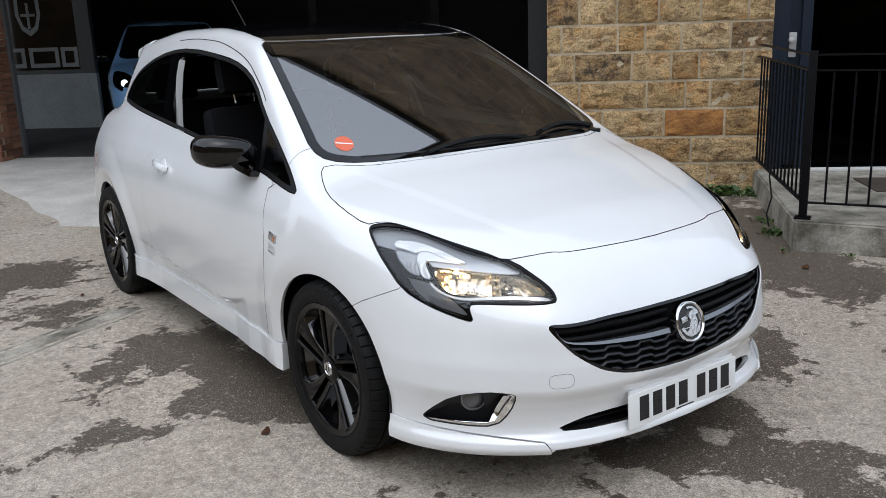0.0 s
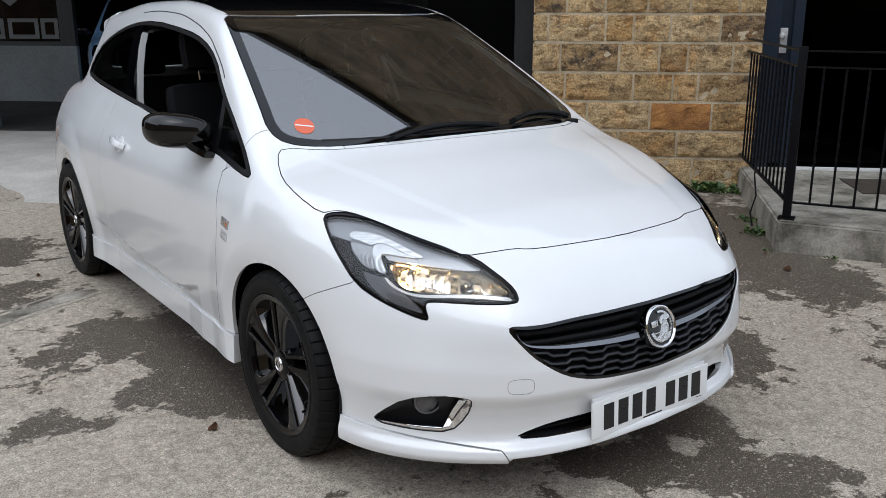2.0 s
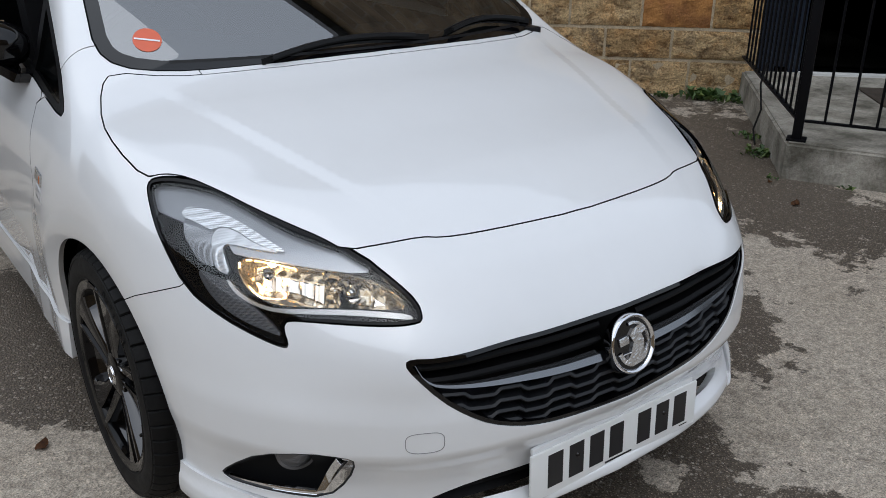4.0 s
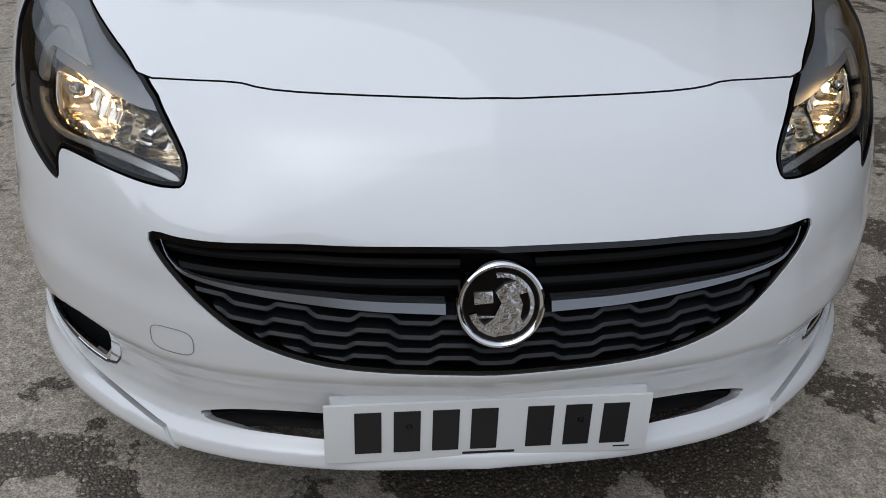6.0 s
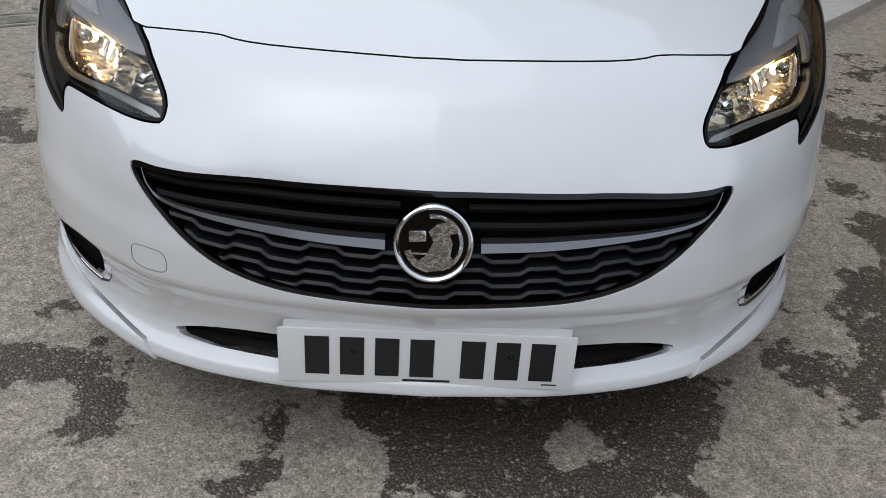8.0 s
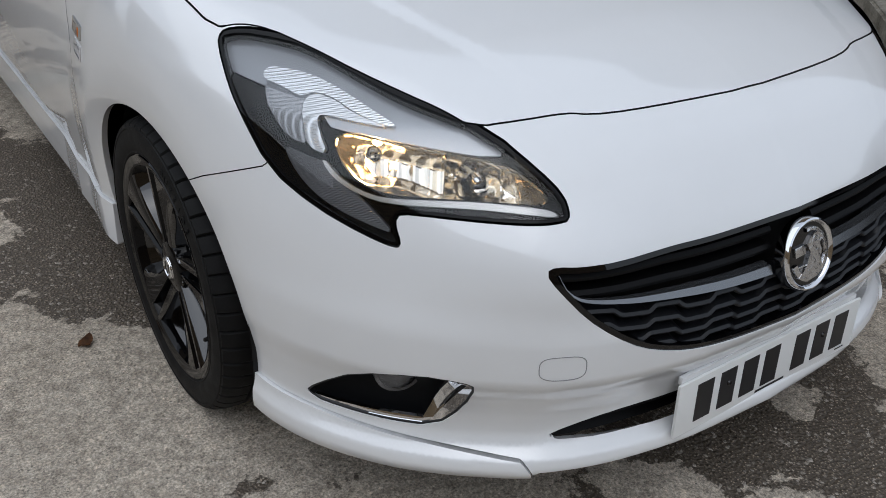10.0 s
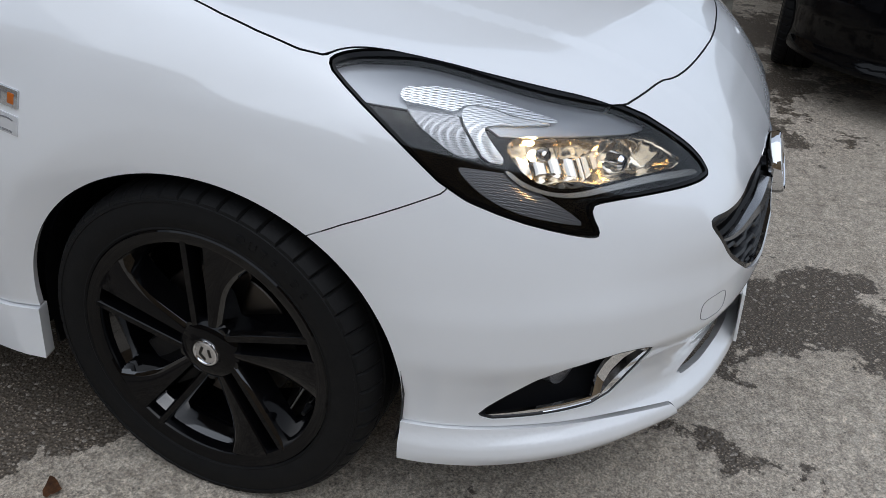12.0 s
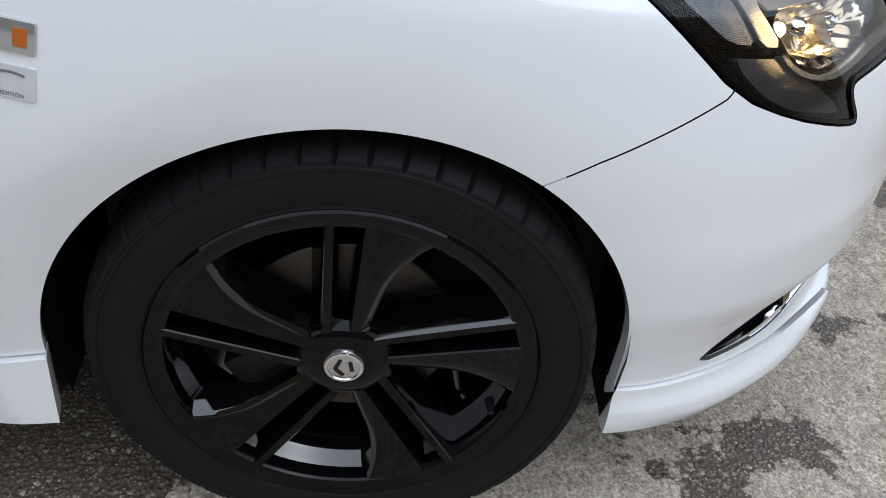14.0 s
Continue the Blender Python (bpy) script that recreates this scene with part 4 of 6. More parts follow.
# wheels
def wheel_at(x, y, z, turn, spin, flat=0.008):
    """One black wheel with its tyre; its outer face looks along the turned z axis."""
    m = pose(x, y, z, 0, turn, 0) @ pose(0, 0, 0, 0, 0, spin)
    steps = 520
    prof = [(0.222, -0.085), (0.262, -0.103), (0.296, -0.100), (0.3105, -0.088), (0.3125, -0.055), (0.304, -0.053), (0.304, -0.046), (0.3125, -0.044), (0.3125, -0.012),
            (0.304, -0.010), (0.304, -0.003), (0.3125, -0.001), (0.3125, 0.030), (0.304, 0.032), (0.304, 0.039), (0.3125, 0.041), (0.3110, 0.066), (0.3060, 0.083),
            (0.2990, 0.0935), (0.2940, 0.0945), (0.2930, 0.0965), (0.2890, 0.0970), (0.2880, 0.0955), (0.270, 0.099), (0.256, 0.0985), (0.2440, 0.094), (0.2415, 0.0950), (0.2385, 0.0930), (0.232, 0.082), (0.226, 0.07)]
    bm = bmesh.new()
    rings = []
    for i in range(steps):
        a = 2 * math.pi * i / steps
        cut = i % 10 == 0
        ring = []
        for r, h in prof:
            rr = r
            if cut and 0.041 < h < 0.094 and r > 0.297:
                rr = r - 0.006
            q = m @ Vector((rr * math.cos(a + (h * 0.35 if r > 0.29 else 0)), rr * math.sin(a + (h * 0.35 if r > 0.29 else 0)), h))
            q.z = max(q.z, flat)
            ring.append(bm.verts.new(q))
        rings.append(ring)
    for i in range(steps):
        a, b = rings[i], rings[(i + 1) % steps]
        for j in range(len(prof) - 1):
            bm.faces.new((a[j], b[j], b[j + 1], a[j + 1]))
    tyre_bm = bm
    # rim: barrel, lip and hub
    bm = bmesh.new()
    lathe(bm, [(0.228, 0.072), (0.236, 0.086), (0.2385, 0.0925), (0.2355, 0.0950), (0.230, 0.0935), (0.222, 0.0925), (0.2150, 0.0895), (0.2125, 0.085), (0.2105, 0.060)], 120, m)
    lathe(bm, [(0.0, 0.083), (0.026, 0.083), (0.029, 0.0845), (0.040, 0.0825), (0.052, 0.079), (0.060, 0.072), (0.066, 0.05), (0.068, 0.02)], 60, m)
    rim = part("wheel", bm, RIM_BLACK, None, "black alloy wheel with five split spokes")
    bm = bmesh.new()
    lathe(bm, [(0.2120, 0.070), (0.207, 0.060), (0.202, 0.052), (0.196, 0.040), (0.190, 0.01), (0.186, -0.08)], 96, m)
    part("barrel", bm, RIM_GLINT, rim)
    for k in range(5):
        a0 = radians(72 * k)
        # narrow straight rib
        def at(r, ang, h):
            return m @ Vector((r * math.cos(a0 + ang), r * math.sin(a0 + ang), h))
        bm = bmesh.new()
        rows = []
        for r in np.linspace(0.045, 0.226, 9):
            h = 0.078 + 0.014 * ((r - 0.045) / 0.18)
            u = (r - 0.045) / 0.18
            w0, w1 = (0.029 - 0.008 * u) / r, (0.014 - 0.006 * u) / r
            rows.append([bm.verts.new(at(r, w, hh)) for w, hh in ((w0 + 0.016 / r, h - 0.050), (w0 + 0.004 / r, h - 0.016), (w0, h - 0.002), (w0 - 0.002 / r, h), (w1 + 0.002 / r, h), (w1, h - 0.003), (w1 - 0.003 / r, h - 0.030))])
        for p, q in zip(rows, rows[1:]):
            for j in range(6):
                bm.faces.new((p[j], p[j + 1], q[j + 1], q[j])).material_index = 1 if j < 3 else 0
        part("spoke_rib", bm, [RIM_BLACK, RIM_GLINT], rim)
        # wide blade past the slot
        bm = bmesh.new()
        rows = []
        for r in np.linspace(0.045, 0.228, 13):
            u = (r - 0.045) / 0.183
            h = 0.078 + 0.014 * u
            start = -(0.004 + 0.018 * u) / r
            width = 0.022 + 0.034 * u + 0.045 * max(0, (u - 0.4) / 0.6) ** 2.0
            end = start - width / r
            rows.append([bm.verts.new(at(r, w, hh)) for w, hh in ((start + 0.004 / r, h - 0.040), (start, h - 0.005), (start - 0.003 / r, h), (start * 0.55 + end * 0.45, h - 0.001),
                                                                 (end + 0.008 / r, h - 0.003), (end + 0.001 / r, h - 0.008), (end - 0.012 / r, h - 0.05))])
        for p, q in zip(rows, rows[1:]):
            for j in range(6):
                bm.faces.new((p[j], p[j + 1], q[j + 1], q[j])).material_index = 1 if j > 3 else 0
        part("spoke_blade", bm, [RIM_BLACK, RIM_GLINT], rim)
        bm = bmesh.new()
        lathe(bm, [(0.0, 0.0), (0.009, 0.0), (0.010, -0.004), (0.010, -0.03)], 12, m @ pose(0.052 * math.cos(a0 + 0.62), 0.052 * math.sin(a0 + 0.62), 0.077))
        part("wheel_bolt", bm, GLOSS_BLACK, rim)
    part("tyre", tyre_bm, RUBBER, rim, "black rubber tyre with grooved tread", smooth=28)
    bm = bmesh.new()
    lathe(bm, [(0.0, 0.0875), (0.021, 0.0870), (0.0245, 0.0855), (0.0255, 0.083)], 36, m)
    part("centre_cap", bm, EMBLEM_SILVER, rim)
    bm = bmesh.new()
    lathe(bm, [(0.0190, 0.0868), (0.0200, 0.0885), (0.0235, 0.0878), (0.0240, 0.0862)], 36, m)
    part("cap_ring", bm, CHROME, rim)
    bm = bmesh.new()
    for k, (a, b, turn) in enumerate(((-0.007, 0.006, 40), (0.006, 0.007, -25), (0.002, -0.009, 10))):
        box(bm, -0.008, 0.008, -0.0026, 0.0026, 0.086, 0.0880, m @ pose(a, b, 0, 0, 0, turn), 0.0006)
    part("cap_relief", bm, GLOSS_BLACK, rim)
    bm = bmesh.new()
    lathe(bm, [(0.06, 0.020), (0.135, 0.020), (0.137, 0.018), (0.137, 0.0), (0.06, 0.0)], 64, m)
    part("brake_disc", bm, DISC_IRON, rim)
    bm = bmesh.new()
    box(bm, -0.05, 0.05, 0.085, 0.155, -0.03, 0.045, m @ pose(0, 0, 0, 0, 0, -spin + 35), 0.008)
    part("brake_caliper", bm, BLACK_TRIM, rim)
    bm = bmesh.new()
    lathe(bm, [(0.0, 0.014), (0.004, 0.012), (0.005, 0.0), (0.007, -0.01)], 10, m @ pose(0.200 * math.cos(4.35), 0.200 * math.sin(4.35), 0.078))
    part("valve_cap", bm, BLACK_TRIM, rim)
    return rim


rim = wheel_at(0, 0, 0, -90, 2, -0.3015)
# raised word on the tyre's outer wall
for k, ch in enumerate("OUTSIDE"):
    word = bpy.data.curves.new("lettering", "FONT")
    word.body, word.size, word.extrude, word.align_x = ch, 0.022, 0.0008, "CENTER"
    text = new("lettering", word)
    me = bpy.data.meshes.new_from_object(text.evaluated_get(bpy.context.evaluated_depsgraph_get()))
    bpy.data.objects.remove(text)
    a = radians(70 - 4.6 * k)
    up, out = Vector((0, -math.cos(a), math.sin(a))), Vector((-1, 0, 0))
    right = up.cross(out)
    m4 = Matrix((right, up, out)).transposed().to_4x4()
    m4.translation = up * 0.262 + out * 0.0992
    me.transform(m4)
    me.materials.append(RUBBER)
    hang(new("lettering", me), rim)
hang(rim, car)["label"] = "black alloy wheel with five split spokes"
rim.matrix_basis = pose(-0.752, 0.004, 0.309)
for x, y, z, a in ((-0.752, 2.51, 0.309, 0), (0.752, 0.004, 0.277, 180), (0.752, 2.51, 0.277, 180)):
    copy_thing(rim, pose(x, y, z, 0, 0, a))

# wheel arch liners and floor
for side in (-1, 1):
    for y in (0.004, 2.51):
        bm = bmesh.new()
        rows = []
        for k in range(25):
            a = radians(-16 + 212 * k / 24)
            ry, rz = 0.356, 0.344
            rows.append([bm.verts.new((side * x, y + ry * math.cos(a) * g, 0.308 + rz * math.sin(a) * g)) for x, g in ((0.812, 1.0), (0.79, 1.006), (0.55, 1.02), (0.50, 0.4))])
        for p, q in zip(rows, rows[1:]):
            for j in range(3):
                bm.faces.new((p[j], p[j + 1], q[j + 1], q[j]))
        part("arch_liner", bm, BLACK_TRIM, car)
bm = bmesh.new()
box(bm, -0.48, 0.48, -0.74, 3.0, 0.20, 0.235)
box(bm, -0.80, 0.80, 0.42, 2.08, 0.205, 0.24)
part("underbody", bm, BLACK_TRIM, car)
bm = bmesh.new()
box(bm, -0.62, 0.62, -0.36, 0.30, 0.24, 0.66)
part("engine_bay", bm, BLACK_TRIM, car)
for side in (-1, 1):
    bm = bmesh.new()
    box(bm, side * 0.53, side * 0.80, 0.362, 0.368, 0.20, 0.36, None)
    part("mud_flap", bm, BLACK_TRIM, car)

# mirrors
for side in (-1, 1):
    bm = bmesh.new()
    bmesh.ops.create_uvsphere(bm, u_segments=32, v_segments=20, radius=1.0)
    for v in bm.verts:
        x, y, z = v.co
        sq = lambda t, e: math.copysign(abs(t) ** e, t)
        x, z = sq(x, 0.72), sq(z, 0.72)
        y = sq(y, 0.85)
        if y > 0:
            y *= 0.62
        z *= 1.0 - 0.22 * (x * -1 + 1) * 0.5 if z > 0 else 1.0
        v.co = Vector((side * (0.885 + 0.115 * x), 0.625 + 0.095 * y + 0.045 * (x + 1) * 0.6, 1.012 + 0.068 * z + 0.008 * x))
    if side > 0:
        bmesh.ops.transform(bm, matrix=Matrix.Translation((-0.085, 0.075, -0.02)), verts=bm.verts)
    mirror = part("door_mirror", bm, GLOSS_BLACK, car, "rounded gloss black door mirror")
    bm = bmesh.new()
    a, na = side_at(0.58, 0.925, side, 0.0)
    sweep(bm, [a + Vector((-side * 0.02, 0, 0)), a + Vector((side * 0.02, 0.0, 0.005)), (side * 0.835, 0.60, 0.955), (side * 0.86, 0.62, 0.985)], [(-0.05, -0.012), (0.03, -0.014), (0.05, 0.0), (0.03, 0.012), (-0.05, 0.012)], (0, 0.0, 1))
    part("mirror_foot", bm, GLOSS_BLACK, mirror)
    bm = bmesh.new()
    box(bm, -0.085, 0.085, -0.045, 0.045, -0.002, 0.002, frame_at((side * 0.89 - (0.085 if side > 0 else 0), 0.708 + (0.075 if side > 0 else 0), 1.01 - (0.02 if side > 0 else 0)), (side * -0.1, 1, 0)), 0.002)
    part("mirror_glass", bm, CHROME, mirror)
    # handle
    p, n = side_at(1.56, 0.842, side)
    hp = frame_at(p, n)
    bm = bmesh.new()
    bmesh.ops.create_uvsphere(bm, u_segments=24, v_segments=12, radius=1.0, matrix=hp @ Matrix.Diagonal((0.05, 0.040, 0.004, 1)))
    dish = part("handle_dish", bm, WHITE, car)
    bm = bmesh.new()
    sweep(bm, [hp @ Vector(q) for q in ((-0.085, 0.010, 0.004), (-0.075, 0.010, 0.020), (-0.03, 0.006, 0.032), (0.03, 0.0, 0.032), (0.075, -0.004, 0.020), (0.085, -0.005, 0.004))],
          [(-0.006, -0.014), (0.004, -0.013), (0.007, 0.0), (0.004, 0.013), (-0.006, 0.014)], n.cross(Vector((0, 1, 0))) * -1)
    part("door_handle", bm, WHITE, car)
    # side repeater and edition badge
    p, n = side_at(0.321, 0.7265, side)
    rp = frame_at(p, n) @ pose(0, 0, 0, 0, 0, 7 * side)
    bm = bmesh.new()
    box(bm, -0.0335, 0.0335, -0.0155, 0.0155, -0.01, 0.0045, rp, 0.004)
    rep = part("side_repeater", bm, CLEAR, car, "clear side repeater with amber bulb")
    for x, mt in ((-0.020, AMBER), (0.012, LIGHT_BAR)) if side > 0 else ((0.020, AMBER), (-0.012, LIGHT_BAR)):
        bm = bmesh.new()
        w = 0.0065 if mt == AMBER else 0.012
        box(bm, x - w, x + w, -0.009, 0.009, 0.002, 0.0056, rp, 0.002)
        part("repeater_window", bm, mt, rep)
    p, n = side_at(0.325, 0.683, side)
    bp = frame_at(p, n) @ pose(0, 0, 0, 0, 0, 7 * side)
    bm = bmesh.new()
    box(bm, -0.0315, 0.0315, -0.0165, 0.0165, -0.006, 0.0022, bp, 0.002)
    badge = part("edition_badge", bm, material("badge_silver", (0.72, 0.73, 0.75), 0.25, 0.4), car, "small silver badge with dark lettering")
    bm = bmesh.new()
    arc = [bp @ Vector((-0.026 + 0.048 * u, -0.002 + 0.012 * math.sin(u * 2.2), 0.0026)) for u in np.linspace(0, 1, 10)]
    sweep(bm, arc, [(-0.0006, -0.0012), (0.0006, -0.0012), (0.0006, 0.0012), (-0.0006, 0.0012)], list([tuple(bp.to_3x3() @ Vector((0, 1, 0)))] * 10))
    part("arc", bm, BADGE_GREY, badge)
    word = bpy.data.curves.new("lettering", "FONT")
    word.body, word.size, word.extrude, word.align_x = "LIMITED EDITION", 0.0056, 0.0004, "CENTER"
    text = new("lettering", word)
    text_me = bpy.data.meshes.new_from_object(text.evaluated_get(bpy.context.evaluated_depsgraph_get()))
    bpy.data.objects.remove(text)
    text_me.transform(bp @ Matrix.Translation((0, -0.0135, 0.0024)))
    text_me.materials.append(BADGE_GREY)
    hang(new("lettering", text_me), badge)

# shaded gap over the doors drawn as a black tube, bright strip over the screen, pale pillar trim
for side in (-1, 1):
    over = curve((0.682, 1.182), (0.726, 1.211), (0.828, 1.262), (0.976, 1.325), (1.172, 1.373), (1.414, 1.406), (1.70, 1.415), (1.93, 1.407))
    path = [side_at(y, float(over(y)), side, 0.0008)[0] for y in np.linspace(0.682, 1.93, 44)]
    bm = bmesh.new()
    sweep(bm, path, disc_section(0.0026, 6), (0, 0.1, 1))
    part("door_gap_line", bm, BLACK_TRIM, car)
    bm = bmesh.new()
    sweep(bm, [Vector((side * x, y, z)) for x, y, z in ((0.705, 1.63, 0.93), (0.690, 1.67, 1.03), (0.662, 1.72, 1.15), (0.628, 1.77, 1.25), (0.600, 1.80, 1.31))],
          [(-0.016, -0.012), (0.016, -0.012), (0.016, 0.012), (-0.016, 0.012)], (side, 0, 0))
    part("pillar_trim", bm, material("pale_trim", (0.36, 0.36, 0.355), 0.5), car)
bm = bmesh.new()
line = curve((0, 0.915), (0.2, 0.922), (0.45, 0.965), (0.542, 0.998))
sweep(bm, [meet((x, float(line(abs(x))) + 0.004, 1.8), (0, 0, -1))[0] for x in np.linspace(-0.53, 0.53, 40)], [(-0.004, -0.002), (0.004, -0.002), (0.004, 0.0022), (-0.004, 0.0022)])
part("screen_strip", bm, CHROME, car)

# wipers and cowl
bm = bmesh.new()
rows = []
for x in np.linspace(-0.55, 0.58, 29):
    yb = 0.036 + 0.36 * x * x
    p0 = meet((x, yb - 0.02, 1.6), (0, 0, -1))[0]
    p1 = meet((x, yb + 0.045, 1.6), (0, 0, -1))[0]
    rows.append([bm.verts.new(p0 + Vector((0, 0, -0.012))), bm.verts.new(p1 + Vector((0, 0, 0.0015)))])
for p, q in zip(rows, rows[1:]):
    bm.faces.new((p[0], q[0], q[1], p[1]))
part("cowl", bm, BLACK_TRIM, car)


def on_screen(x, y, lift):
    p, n = meet((x, y, 1.8), (0, 0, -1))
    return p + n * lift


for x0, x1, y0, y1 in ((0.10, -0.33, 0.085, 0.080), (0.585, 0.24, 0.195, 0.105)):
    wiper = None
    bm = bmesh.new()
    path = [on_screen(x0 + (x1 - x0) * u, y0 + (y1 - y0) * u + 0.022 * math.sin(u * math.pi), 0.020) for u in np.linspace(0.0, 1.0, 12)]
    sweep(bm, path, [(-0.006, -0.003), (0.006, -0.003), (0.004, 0.006), (-0.004, 0.006)])
    wiper = part("wiper", bm, BLACK_TRIM, car, "black wiper at rest")
    bm = bmesh.new()
    path = [on_screen(x0 + (x1 - x0) * u, y0 + (y1 - y0) * u + 0.022 * math.sin(u * math.pi) + 0.014, 0.006) for u in np.linspace(-0.12, 1.05, 12)]
    sweep(bm, path, [(-0.004, -0.006), (0.004, -0.006), (0.002, 0.009), (-0.002, 0.009)])
    part("wiper_blade", bm, RUBBER, wiper)
bm = bmesh.new()
box(bm, 0.585, 0.645, 0.165, 0.215, 0.955, 0.988, None, 0.008)
part("cowl_end", bm, BLACK_TRIM, car)
# aerial
bm = bmesh.new()
p = on_screen(0.0, 2.35, 0.0)
lathe(bm, [(0.0, 0.02), (0.018, 0.012), (0.028, 0.0), (0.03, -0.01)], 16, Matrix.Translation(p))
aerial = part("aerial", bm, BLACK_TRIM, car)
bm = bmesh.new()
sweep(bm, [p + Vector((0, 0.0, 0.012)), p + Vector((0, 0.10, 0.10)), p + Vector((0, 0.20, 0.19))], disc_section(0.004, 6), (1, 0, 0))
part("aerial_rod", bm, BLACK_TRIM, aerial)
# tax disc sticker on the screen
bm = bmesh.new()
for k in range(24):
    a = 2 * math.pi * k / 24
    bm.verts.new(on_screen(-0.570 + 0.034 * math.cos(a), 0.272 + 0.039 * math.sin(a), 0.0012))
bm.faces.new(bm.verts)
sticker = part("screen_sticker", bm, ORANGE, car, "round orange sticker on the windscreen", smooth=0)
bm = bmesh.new()
vs = [bm.verts.new(on_screen(-0.570 + dx, 0.272 + dy, 0.0024)) for dx, dy in ((-0.028, 0.014), (0.025, -0.019), (0.027, -0.014), (-0.026, 0.019))]
bm.faces.new(vs)
part("bar", bm, PLATE_WHITE, sticker, smooth=0)

# inside
bm = bmesh.new()
rows = []
for x in np.linspace(-0.66, 0.66, 17):
    y0 = 0.12 + 0.34 * x * x
    hood = 0.035 * bump((x + 0.36) / 0.2)
    rows.append([bm.verts.new((x, y, z)) for y, z in ((y0 - 0.02, 0.945), (y0 + 0.18, 0.955), (0.62, 0.965 + hood), (0.70, 0.955 + hood), (0.735, 0.92), (0.72, 0.78), (0.66, 0.60), (0.60, 0.45))])
for p, q in zip(rows, rows[1:]):
    for j in range(7):
        bm.faces.new((p[j], q[j], q[j + 1], p[j + 1]))
part("dashboard", bm, DASH, car, "dark grey moulded dashboard")
wheel_pose = frame_at((-0.36, 0.86, 0.90), (0, 0.9, 0.42))
bm = bmesh.new()
ring = [wheel_pose @ Vector((0.185 * math.cos(a), 0.185 * math.sin(a), 0)) for a in np.linspace(0, 2 * math.pi, 40, endpoint=False)]
sweep(bm, ring, disc_section(0.016, 8), list([tuple(wheel_pose.to_3x3() @ Vector((0, 0, 1)))] * 40), loop=True)
sw = part("steering_wheel", bm, DASH, car)
bm = bmesh.new()
box(bm, -0.075, 0.075, -0.07, 0.05, -0.03, 0.02, wheel_pose, 0.02)
box(bm, -0.18, 0.18, -0.02, 0.015, -0.015, 0.005, wheel_pose, 0.005)
box(bm, -0.03, 0.03, -0.03, 0.03, -0.25, -0.02, wheel_pose, 0.01)
part("wheel_hub", bm, DASH, sw)
for sx in (-0.36, 0.36):
    bm = bmesh.new()
    box(bm, sx - 0.25, sx + 0.25, 0.95, 1.48, 0.42, 0.60, None, 0.06)
    seat = part("front_seat", bm, CLOTH, car, "black cloth front seat")
    bm = bmesh.new()
    box(bm, -0.22, 0.22, -0.07, 0.07, 0.0, 0.56, pose(sx, 1.50, 0.54, -14), 0.068)
    part("seat_back", bm, CLOTH, seat)
    bm = bmesh.new()
    box(bm, -0.125, 0.125, -0.048, 0.048, 0.63, 0.81, pose(sx, 1.50, 0.53, -12), 0.046)
    part("head_rest", bm, CLOTH, seat)
    for dx in (-0.05, 0.05):
        bm = bmesh.new()
        lathe(bm, [(0.0, 0.0), (0.006, 0.0), (0.006, 0.12), (0, 0.12)], 8, pose(sx + dx, 1.64, 1.10, -12))
        part("head_rest_post", bm, CHROME, seat)
bm = bmesh.new()
box(bm, -0.60, 0.60, 2.02, 2.50, 0.45, 0.62, None, 0.06)
rear_seat = part("rear_seat", bm, CLOTH, car)
bm = bmesh.new()
box(bm, -0.60, 0.60, -0.08, 0.08, 0.0, 0.50, pose(0, 2.52, 0.56, -14), 0.06)
part("seat_back", bm, CLOTH, rear_seat)
for sx in (-0.34, 0.34):
    bm = bmesh.new()
    box(bm, -0.12, 0.12, -0.04, 0.04, 0.0, 0.14, pose(sx, 2.66, 1.06, -12), 0.04)
    part("head_rest", bm, CLOTH, rear_seat)
bm = bmesh.new()
box(bm, -0.10, 0.10, -0.012, 0.012, -0.032, 0.032, pose(0, 0.80, 1.265, 8), 0.01)
rv = part("rear_view_mirror", bm, GLOSS_BLACK, car)
bm = bmesh.new()
box(bm, -0.015, 0.015, -0.05, 0.0, 0.0, 0.06, pose(0, 0.81, 1.28), 0.006)
part("mirror_stalk", bm, BLACK_TRIM, rv)
bm = bmesh.new()
rows = []
for y in np.linspace(1.0, 2.75, 12):
    rows.append([bm.verts.new((x, y, float(ROOF(y)) - 0.055 - 0.11 * x * x)) for x in np.linspace(-0.52, 0.52, 9)])
for p, q in zip(rows, rows[1:]):
    for j in range(8):
        bm.faces.new((p[j], p[j + 1], q[j + 1], q[j]))
part("headlining", bm, material("headlining", (0.30, 0.30, 0.29), 0.9), car)
bm = bmesh.new()
for side in (-1, 1):
    box(bm, side * 0.74, side * 0.76, 0.45, 2.3, 0.3, 0.93)
box(bm, -0.73, 0.73, 0.42, 2.8, 0.24, 0.27)
part("cabin_lining", bm, DASH, car)


# ---- the yard ----
BUILDING = pose(2.76, 0.55, 0, 0, 0, -43)
LOCAL = BUILDING.inverted()

